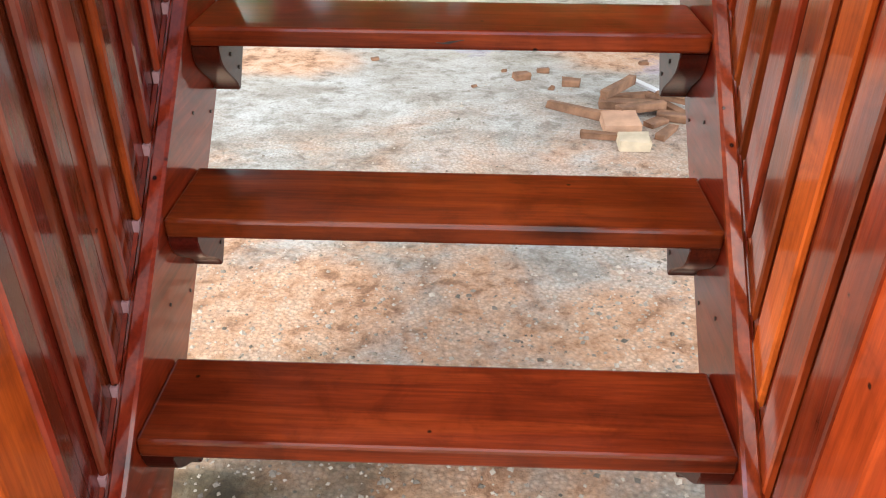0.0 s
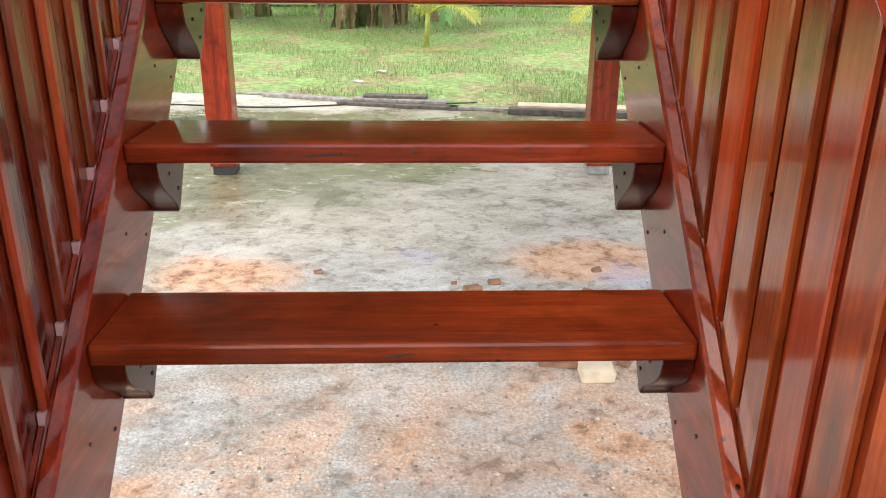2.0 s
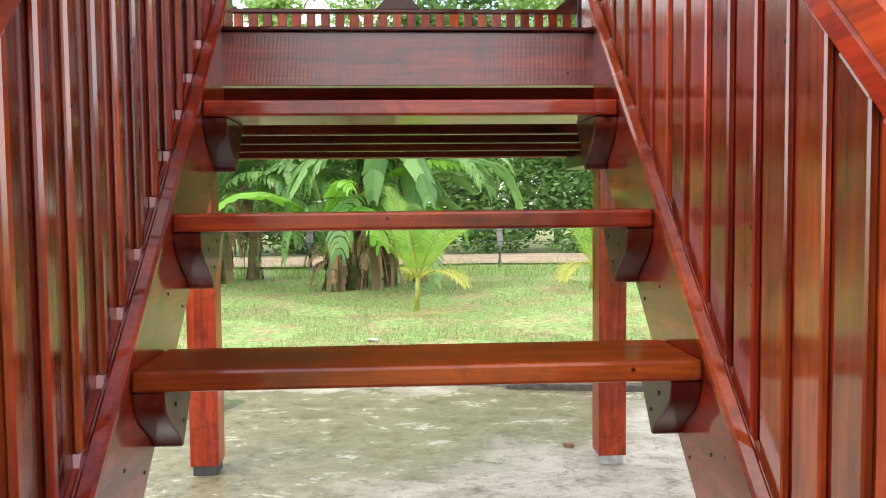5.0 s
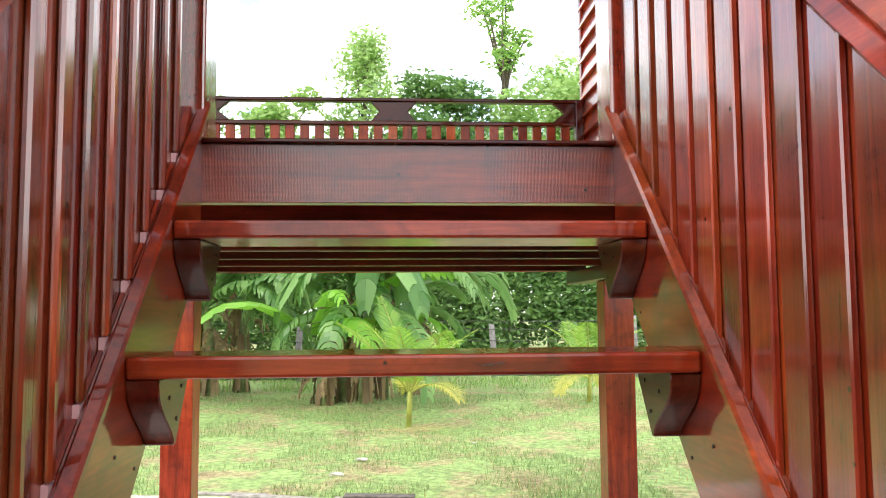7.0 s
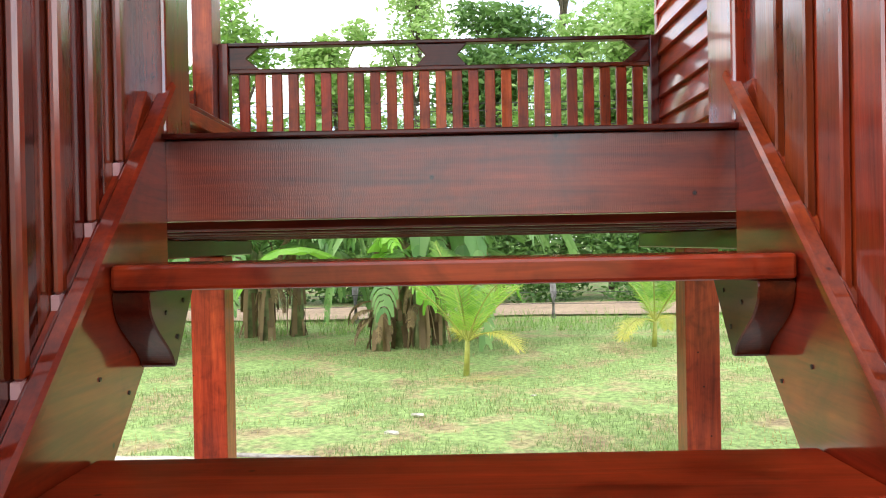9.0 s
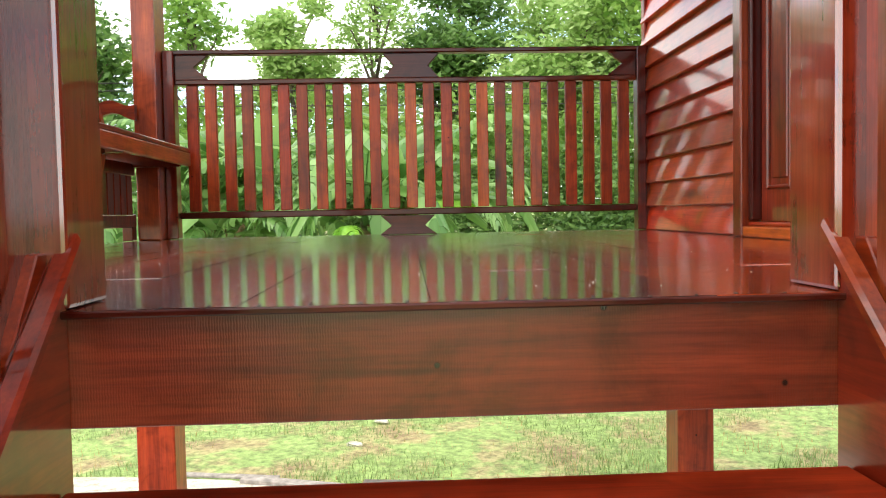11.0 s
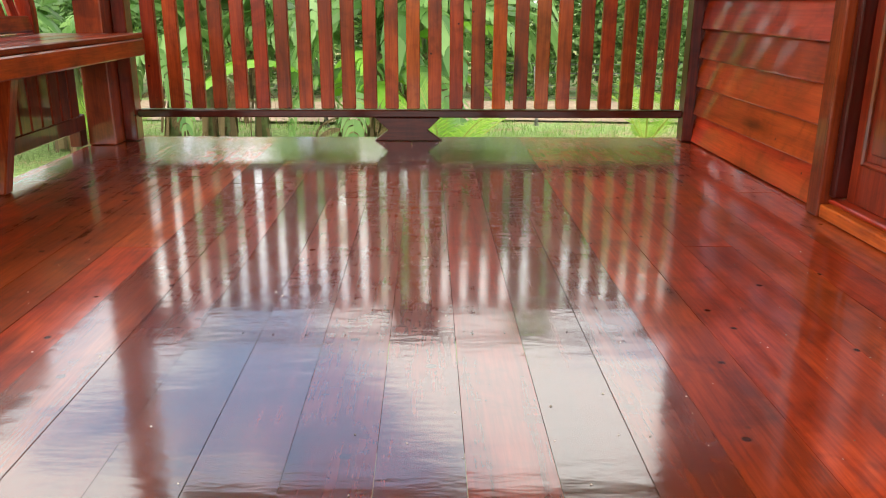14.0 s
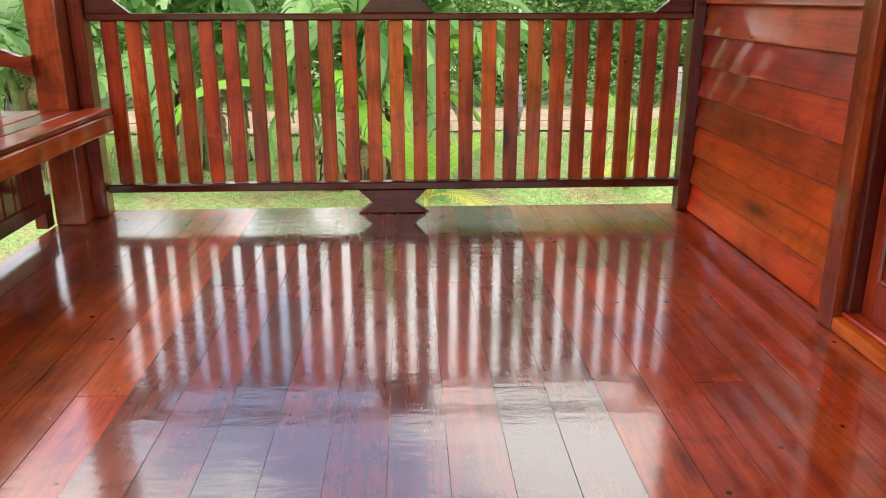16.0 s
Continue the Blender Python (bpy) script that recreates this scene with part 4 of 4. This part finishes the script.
for x, y, s, rz in ((0.263, 0.61, 0.07, 20), (0.36, 0.70, 0.05, 5), (0.465, 0.54, 0.075, -12), (0.82, 0.83, 0.04, 10), (0.98, 0.59, 0.04, 30),
                    (0.96, 0.44, 0.07, -40), (-0.39, 0.83, 0.035, 15), (0.06, 0.50, 0.025, 40), (0.19, 0.70, 0.025, 0), (1.0, 2.78, 0.06, 10), (0.38, 0.49, 0.03, 60)):
    scrap("wood_chip", x, y, (s, s * 0.62, s * 0.4), rz, SCRAP, "small brown chip of wood on the slab")
# shell and gravel grit
rs = random.Random(3)
gv, gf = [], []
for i in range(17000):
    x, y = rs.uniform(-1.2, 1.3), rs.gauss(-1.15, 0.65)
    loose = noise.noise((x * 1.7, y * 1.7, 4)) + 0.35 * x - 0.30 * (y + 1.0)
    if y < -3.0 or y > 2 or rs.random() > 0.45 + 0.6 * loose:
        continue
    r = rs.uniform(0.002, 0.0065) * (1.7 if rs.random() < 0.16 else 1.0)
    a = rs.uniform(0, 6.28)
    k = len(gv)
    for q in range(4):
        gv.append((x + r * math.cos(a + q * 1.57) * rs.uniform(0.6, 1.2), y + r * math.sin(a + q * 1.57) * rs.uniform(0.6, 1.2), 0.0))
    gv.append((x, y, r * 0.7))
    gf += [(k, k + 1, k + 4), (k + 1, k + 2, k + 4), (k + 2, k + 3, k + 4), (k + 3, k, k + 4)]
GRIT = leaf("shell_grit", (0.05, 0.04, 0.03), (0.62, 0.54, 0.45), 0.0, 0.8, 30.0)
tagged(mesh_object("gravel", gv, gf, GRIT), "scattered pale shell and gravel grit", "gravel", kind="stuff")


# ---- vegetation ----
def grass_stuff(name, count, box_, hgt, mt, seed, label):
    g = np.random.RandomState(seed)
    x0, x1, y0, y1 = box_
    px = g.uniform(x0, x1, count)
    py = y0 + (y1 - y0) * g.uniform(0, 1, count) ** 1.4
    keep = np.array([noise.noise((a * 0.9, b * 0.9, seed)) > -0.12 for a, b in zip(px, py)])
    keep &= py > np.interp(px, EDGE_X, EDGE_Y) + 0.02
    px, py = px[keep], py[keep]
    n = len(px)
    a = g.uniform(0, 6.28, n)
    h = hgt * g.uniform(0.4, 1.3, n)
    w = g.uniform(0.004, 0.010, n)
    ln = g.uniform(-0.6, 0.6, n) * h
    z = -0.03 + np.minimum(0.10, np.maximum(0, (py - 9) * 0.03))
    v = np.zeros((n, 3, 3))
    v[:, 0] = np.stack([px - w * np.cos(a), py - w * np.sin(a), z - 0.03], 1)
    v[:, 1] = np.stack([px + w * np.cos(a), py + w * np.sin(a), z - 0.03], 1)
    v[:, 2] = np.stack([px + ln, py + ln * np.sin(a * 3), z + h], 1)
    f = np.arange(3 * n).reshape(n, 3)
    ob = mesh_object(name, v.reshape(-1, 3).tolist(), f.tolist(), mt)
    return tagged(ob, label, "grass", kind="stuff")


grass_stuff("grass", 100000, (-6.5, 8, 4.0, 12.5), 0.05, GRASS, 1, "short green lawn grass")
grass_stuff("grass", 11000, (-6.5, 8, 4.0, 12.5), 0.045, DRYGRASS, 2, "dry straw-coloured grass in the lawn")
grass_stuff("grass", 16000, (-12, 14, 11.5, 16.3), 0.11, GRASS, 3, "longer green grass by the fence")
grass_stuff("weeds", 7000, (-16, 18, 13.6, 16.4), 0.28, TREE_A, 4, "green weeds along the fence")


def banana_leaf(verts, faces, base, heading, length, width, lift, sag, rs, torn=0.6):
    """An arching blade on a rib; a torn one falls into narrow hanging strips, a whole one stays a paddle."""
    n = 26
    pts = []
    p = Vector(base)
    el = lift
    step = length / n
    for i in range(n + 1):
        pts.append(p.copy())
        d = Vector((math.cos(heading) * math.cos(el), math.sin(heading) * math.cos(el), math.sin(el)))
        p = p + d * step
        el = max(-1.45, el - sag * (0.3 + 1.4 * i / n) / n)
    sidev = Vector((-math.sin(heading), math.cos(heading), 0))
    down = Vector((0, 0, -1))
    ragged = rs.random() < torn
    hang = rs.uniform(0.25, 0.6)
    for s in (-1, 1):
        i = 4
        while i < n:
            span = rs.choice((1, 1, 1, 2)) if ragged else rs.choice((2, 3, 4, 6))
            j = min(n, i + span)
            gap = rs.uniform(0.0, 0.25) if ragged else rs.uniform(0.0, 0.04)
            dr = min(1.0, max(0.0, hang + rs.uniform(-0.15, 0.4))) if ragged else hang * 0.6
            ws = [width * math.sin(math.pi * min(0.975, (k / n) * 0.90 + 0.07)) ** 0.5 for k in (i, j)]
            ends = [pts[i], pts[j] + (pts[i] - pts[j]) * gap]
            fwd = (pts[j] - pts[i]).normalized() * width * 0.35
            k = len(verts)
            for u in (0.0, 0.4, 0.75, 1.0):
                for e, w in zip(ends, ws):
                    fall = dr * u * u
                    q = e + sidev * s * w * u * (1 - 0.45 * fall) + fwd * u * u
                    q = q + down * (w * (fall * 0.95 - 0.22 * u * (1 - u)))
                    if ragged and u == 1.0:
                        q = q + ((ends[0] + ends[1]) / 2 - e) * 0.7
                    verts.append(q)
            faces += [(k + 2 * r, k + 2 * r + 1, k + 2 * r + 3, k + 2 * r + 2) for r in range(3)]
            i = j
    k = len(verts)
    for i, q in enumerate(pts):
        r = 0.015 * (1.1 - i / n)
        verts += [q + sidev * r, q - sidev * r, q + down * r * 1.6]
    for i in range(n):
        a = k + i * 3
        faces += [(a, a + 3, a + 4, a + 1), (a + 1, a + 4, a + 5, a + 2), (a + 2, a + 5, a + 3, a)]


def banana_plant(x, y, h, seed, nleaf=10, tone=0, label="banana plant with torn drooping green leaves"):
    rs = random.Random(seed)
    p = thing("banana_plant", label, "banana plant", (x, y, 0), group="banana plants along the fence")
    lean = (rs.uniform(-0.25, 0.25), rs.uniform(-0.2, 0.2))
    pts = [(lean[0] * u * u, lean[1] * u * u, h * u) for u in (0, 0.25, 0.5, 0.75, 1.0)]
    part("trunk", tube_bm(pts, [0.13, 0.115, 0.10, 0.085, 0.05], 10), STEM, p)
    v, f = [], []
    for i in range(nleaf):
        hd = rs.uniform(0, 6.28)
        banana_leaf(v, f, (lean[0], lean[1], h - 0.12 + rs.uniform(0, 0.15)), hd, rs.uniform(2.0, 3.0), rs.uniform(0.25, 0.36), (lf := rs.uniform(0.35, 1.45)), rs.uniform(1.1, 2.0) + (1.45 - lf) * 0.9, rs)
    mesh_object("leaves", v, f, BANANA_YOUNG if tone else BANANA, p)
    v, f = [], []
    for i in range(9):
        hd = rs.uniform(0, 6.28)
        banana_leaf(v, f, (0.06 * math.cos(hd), 0.06 * math.sin(hd), h * rs.uniform(0.45, 0.95)), hd, rs.uniform(0.4, 0.8), rs.uniform(0.07, 0.13), rs.uniform(-0.7, 0.3), rs.uniform(1.6, 2.6), rs, 1.0)
    # dry sheaths hanging round the stem
    for i in range(26):
        a = rs.uniform(0, 6.28)
        z1 = rs.uniform(0.3, h * 0.75)
        z0 = max(0.0, z1 - rs.uniform(0.3, 0.9))
        r0, r1, w = rs.uniform(0.15, 0.26), 0.125, rs.uniform(0.025, 0.05)
        k = len(v)
        for r, z in ((r1, z1), ((r0 + r1) / 2 + 0.02, (z0 + z1) / 2), (r0, z0)):
            c, s = math.cos(a), math.sin(a)
            v += [Vector((r * c - w * s, r * s + w * c, z)), Vector((r * c + w * s, r * s - w * c, z))]
        f += [(k, k + 1, k + 3, k + 2), (k + 2, k + 3, k + 5, k + 4)]
    mesh_object("dry_leaves", v, f, BANANA_DRY, p, "brown dry leaf sheaths")
    return p


PLANTS = ((-3.75, 13.6, 2.2), (-3.3, 13.1, 1.7), (-2.9, 13.7, 2.3), (-4.5, 13.9, 2.1),
          (-0.85, 12.0, 2.1), (-0.5, 11.8, 1.5), (-0.2, 12.2, 2.3), (0.33, 12.9, 2.2),
          (-6.2, 13.2, 2.0), (-5.5, 12.4, 1.8), (-7.6, 13.0, 2.0), (-8.8, 14.0, 2.0), (-10.4, 13.4, 1.9))
for i, (x, y, h) in enumerate(PLANTS):
    banana_plant(x, y, h, 20 + i, 13 if i % 3 else 15)
banana_plant(-1.15, 11.6, 1.0, 71, 5, 1, "young banana plant with bright upright leaves")


def coconut(x, y, size, seed, n, old, label):
    """A young coconut palm: a clump of feather leaves from the ground."""
    rs = random.Random(seed)
    p = thing("coconut_palm", label, "palm", (x, y, 0), group="young coconut palms")
    part("trunk", tube_bm([(0, 0, -0.02), (0.02, 0, 0.25 * size), (0.03, 0.0, 0.55 * size)], [0.034 * size, 0.028 * size, 0.018 * size], 8), PALM_RIB, p)
    for o in range(n):
        v, f, rv, rf = [], [], [], []
        hd = 6.28 * o / n + rs.uniform(-0.3, 0.3)
        is_old = o in old
        el = rs.uniform(0.85, 1.45) if not is_old else rs.uniform(0.35, 0.6)
        L = size * (rs.uniform(0.9, 1.15) if not is_old else 0.75)
        sag = rs.uniform(0.35, 1.0) if not is_old else 1.6
        q = Vector((0.02, 0, 0.34 * size))
        m = 22
        pts = []
        for i in range(m + 1):
            pts.append(q.copy())
            q = q + Vector((math.cos(hd) * math.cos(el), math.sin(hd) * math.cos(el), math.sin(el))) * (L / m)
            el -= sag / m * (0.4 + 1.2 * i / m)
        side = Vector((-math.sin(hd), math.cos(hd), 0))
        for i in range(4, m + 1):
            u = (i - 4) / (m - 4)
            ll = size * 0.29 * (math.sin(math.pi * (0.18 + 0.75 * u)) ** 0.8) * rs.uniform(0.9, 1.1)
            fw = (pts[min(m, i + 1)] - pts[i - 1]).normalized()
            upv = side.cross(fw) * -1
            for half in (0.0, 0.5):
                base = pts[i - 1] + (pts[i] - pts[i - 1]) * half
                for s in (-1, 1):
                    d = (side * s * 0.8 + fw * (0.45 + 0.5 * u) + upv * 0.1).normalized()
                    tip = base + d * ll + Vector((0, 0, -ll * rs.uniform(0.05, 0.22)))
                    md = base + d * ll * 0.5 + Vector((0, 0, -0.01))
                    w = fw * (0.0065 * size + 0.002)
                    k = len(v)
                    v += [base - w * 0.5, base + w * 0.5, md + w, md - w, tip]
                    f += [(k, k + 1, k + 2, k + 3), (k + 3, k + 2, k + 4)]
        fr = mesh_object("frond", v, f, PALM_OLD if is_old else PALM, p, "yellowing frond" if is_old else "")
        part("rib", tube_bm(pts, [0.011 * size * (1.15 - 0.9 * i / m) for i in range(m + 1)], 5), PALM_RIB, fr)


coconut(0.20, 9.33, 1.3, 4, 9, (2, 8), "young coconut palm with bright yellow-green fronds")
coconut(3.25, 11.4, 1.3, 9, 7, (1, 4), "young coconut palm with yellowing lower fronds")
coconut(-4.6, 11.0, 1.0, 14, 8, (2,), "young coconut palm with green fronds")

# small litter under the palm
tv, tf = [], []
rs = random.Random(8)
for i in range(70):
    a, r = rs.uniform(0, 6.28), rs.uniform(0.05, 0.6)
    x, y, L, b = 0.25 + r * math.cos(a), 9.0 + 0.5 * r * math.sin(a), rs.uniform(0.1, 0.35), rs.uniform(-0.6, 0.6)
    k = len(tv)
    tv += [(x, y, 0.0), (x + 0.012, y + 0.01, 0.005), (x + L * math.cos(b), y + L * math.sin(b), rs.uniform(0.01, 0.07))]
    tf.append((k, k + 1, k + 2))
tagged(mesh_object("cut_leaves", tv, tf, DRYGRASS), "cut dry palm leaflets on the lawn", "litter", kind="stuff")


# scraps of pale litter on the lawn
def litter(x, y, size, seed, label):
    rs = random.Random(seed)
    bm = bmesh.new()
    bmesh.ops.create_icosphere(bm, subdivisions=2, radius=1.0)
    for v in bm.verts:
        v.co *= 1 + rs.uniform(-0.25, 0.25)
        v.co = Vector((v.co.x * size, v.co.y * size * 0.6, v.co.z * size * 0.22))
    ob = tagged(part("crumpled_paper", bm, LITTER), label, "litter", group="litter on the lawn")
    ob.location, ob.rotation_euler = (x, y, -0.02 + size * 0.18), (0, 0, rs.uniform(-0.5, 0.5))


litter(-0.58, 6.16, 0.08, 1, "crumpled pale paper lying in the grass")
litter(-0.36, 6.92, 0.075, 2, "pale torn husk lying in the grass")
litter(0.95, 7.9, 0.035, 3, "small dull scrap in the grass")

# fence with wires
fence = thing("fence", "wire fence on weathered grey posts", "fence", (0, 16.1, 0))
for x in (-10.6, -7.8, -4.9, -2.05, 0.25, 2.25, 5.5, 8.0, 10.6):
    y = 16.0
    h = 1.25 + 0.1 * math.sin(x * 5)
    bm = tube_bm([(0, 0, -0.05), (0.015 * math.sin(x), 0, h * 0.5), (0.03 * math.sin(x * 2), 0, h + 0.07)], [0.075, 0.07, 0.062], 8)
    ob = part("fence_post", bm, FENCE_WOOD, fence)
    ob.location = (x, y - 16.1, 0.06)
for z in (0.35, 0.6, 0.85, 1.1, 1.28):
    pts = [(-14 + i, -0.18 + 0.01 * math.sin(i * 2.1), z + 0.06 + 0.012 * math.sin(i * 1.7)) for i in range(29)]
    part("fence_wire", tube_bm(pts, [0.006] * 29, 4), WIRE, fence)


# trees
def leaf_cloud(blobs, count, size, seed):
    """Many small leaf quads round several centres, thinner outside."""
    g = np.random.RandomState(seed)
    vol = np.array([b[3] * b[4] * b[5] for b in blobs]) ** 0.8
    pick = g.choice(len(blobs), count, p=vol / vol.sum())
    bb = np.array(blobs)[pick]
    d = g.normal(size=(count, 3))
    d /= np.linalg.norm(d, axis=1)[:, None]
    r = g.uniform(0, 1, count) ** 0.42 * g.uniform(0.75, 1.12, count)
    c = bb[:, :3] + d * r[:, None] * bb[:, 3:6]
    a = g.normal(size=(count, 3))
    a[:, 2] *= 0.5
    a /= np.linalg.norm(a, axis=1)[:, None]
    b = np.cross(a, g.normal(size=(count, 3)))
    b /= np.linalg.norm(b, axis=1)[:, None]
    s = size * g.uniform(0.6, 1.4, count)[:, None]
    v = np.stack([c - a * s, c + b * s * 0.42, c + a * s, c - b * s * 0.42], 1)
    return v.reshape(-1, 3).tolist(), np.arange(4 * count).reshape(count, 4).tolist()


def tree(x, y, height, crown_w, crown_low, count, leaf_size, mt, seed, label, upright=1.0, blobs_n=9):
    rs = random.Random(seed)
    p = thing("tree", label, "tree", (x, y, 0), group="trees beyond the road")
    th = height * 0.8
    pts = [(0.15 * math.sin(i + seed) * i / 5, 0.1 * math.cos(i * 2 + seed) * i / 5, th * i / 6) for i in range(7)]
    tr = part("trunk", tube_bm(pts, [max(0.03, height * 0.012 * (1.1 - i / 6)) for i in range(7)], 7), BARK, p)
    blobs = []
    for i in range(blobs_n):
        u = rs.random()
        z = crown_low + (height - crown_low) * (0.12 + 0.80 * u)
        rr = crown_w * 0.5 * (1.0 - 0.55 * abs(u - 0.4))
        a = rs.uniform(0, 6.28)
        q = rs.uniform(0.15, 0.75)
        s = crown_w * rs.uniform(0.16, 0.30)
        cx, cy = rr * q * math.cos(a), rr * q * math.sin(a)
        blobs.append((cx, cy, z, s, s, s * 0.8 * upright))
        z0 = max(crown_low * 0.8, z - crown_w * 0.35)
        z0 = min(z0, th)
        part("limb", tube_bm([(0.05, 0, z0 * 0.92), (cx * 0.5, cy * 0.5, (z0 * 0.92 + z) / 2 + 0.1), (cx, cy, z)], [height * 0.006, height * 0.004, height * 0.002], 5), BARK, p)
    v, f = leaf_cloud(blobs, count, leaf_size, seed)
    mesh_object("crown", v, f, mt, p)


tree(-1.0, 26.0, 11.6, 3.6, 3.0, 7500, 0.11, TREE_B, 31, "light green feathery tree beyond the road", 1.6, 18)
tree(4.45, 29.0, 14.3, 3.0, 11.0, 800, 0.14, TREE_A, 32, "tall thin tree with a sparse crown", 1.0, 12)
tree(1.9, 27.0, 10.9, 5.2, 2.0, 15000, 0.14, TREE_C, 33, "dark green broad tree beyond the road", 1.0, 22)
tree(5.6, 26.0, 10.4, 6.0, 2.0, 20000, 0.14, TREE_B, 34, "broad light green tree beyond the road", 1.0, 26)
tree(8.6, 24.0, 10.0, 5.6, 1.6, 15000, 0.14, TREE_A, 35, "broad green tree beyond the road", 1.0, 24)
tree(-7.0, 26.0, 11.0, 4.2, 2.0, 5500, 0.14, TREE_A, 36, "round green tree beyond the road", 1.0, 18)
tree(-3.6, 25.0, 9.6, 3.6, 1.6, 8500, 0.13, TREE_B, 37, "light green tree beyond the road", 1.0, 18)
tree(-10.5, 25.0, 9.0, 5.5, 1.6, 6000, 0.16, TREE_C, 38, "dark green tree beyond the road", 1.0, 18)
tree(12.5, 25.0, 9.5, 6.0, 1.6, 6000, 0.16, TREE_A, 39, "green tree beyond the road", 1.0, 18)
tree(-15.5, 25.0, 9.5, 6.0, 1.6, 5000, 0.17, TREE_A, 40, "green tree beyond the road", 1.0, 16)
tree(17.5, 25.0, 10, 6.0, 1.6, 5000, 0.17, TREE_C, 41, "dark green tree beyond the road", 1.0, 16)
# undergrowth as a thick band of leaves
rs = random.Random(2)
ub = []
for i in range(150):
    x = -22 + 44 * i / 149 + rs.uniform(-0.4, 0.4)
    ub.append((x, 21.0 + rs.uniform(-0.5, 1.2), rs.uniform(0.2, 3.4), rs.uniform(0.8, 1.5), 0.7, rs.uniform(0.8, 1.4)))
v, f = leaf_cloud(ub, 105000, 0.10, 51)
tagged(mesh_object("undergrowth", v, f, TREE_C), "dense dark green undergrowth behind the road", "bushes", kind="stuff")
ub = [(x_, 22.8 + rs.uniform(0, 1.5), rs.uniform(3.0, 5.2), 1.3, 0.8, 1.2) for x_ in [-22 + 44 * i / 49 for i in range(50)]]
v, f = leaf_cloud(ub, 30000, 0.12, 52)
tagged(mesh_object("undergrowth", v, f, TREE_A), "green bushes and saplings behind the road", "bushes", kind="stuff")
far_v, far_f = leaf_cloud([(x_, 46 + rs.uniform(-2, 2), rs.uniform(1.5, 5.5), 3.4, 1.5, 3.0) for x_ in range(-75, 76, 3)], 22000, 0.42, 53)
tagged(mesh_object("far_woods", far_v, far_f, TREE_A), "far green woods behind the trees", "woods", kind="stuff")

# overhead cables along the road
cab = thing("overhead_cables", "thin black cables strung above the road", "cable", (0, 20, 5))
for z in (5.15, 5.55, 5.75):
    pts = [(-30 + i * 2.0, 0.0, z - 5 - 0.25 * math.cos((i - 15) / 15 * 1.57) - 0.01 * (i - 15)) for i in range(31)]
    part("cable", tube_bm(pts, [0.012] * 31, 4), CABLE, cab)


for px in (-30.0, 30.0):
    part("pole", tube_bm([(px, 0, -5.1), (px, 0, -2.0), (px, 0, 1.1)], [0.14, 0.125, 0.10], 10), CONCRETE, cab, "round grey concrete pole")


# crumbs and dust on the veranda floor
rs = random.Random(21)
cv, cf = [], []
for i in range(260):
    x, y = rs.uniform(-1.05, 1.1), 0.1 + 2.9 * rs.random() ** 1.3
    r = rs.uniform(0.0007, 0.0022)
    a = rs.uniform(0, 6.28)
    k = len(cv)
    for q in range(4):
        cv.append((x + r * math.cos(a + q * 1.57) * rs.uniform(0.6, 1.5), y + r * math.sin(a + q * 1.57) * rs.uniform(0.6, 1.5), DECK))
    cv.append((x, y, DECK + 0.0012 + r * 0.5))
    cf += [(k, k + 1, k + 4), (k + 1, k + 2, k + 4), (k + 2, k + 3, k + 4), (k + 3, k, k + 4)]
tagged(mesh_object("floor_crumbs", cv, cf, GRIT), "scattered dark and pale crumbs on the floor boards", "crumbs", kind="stuff")
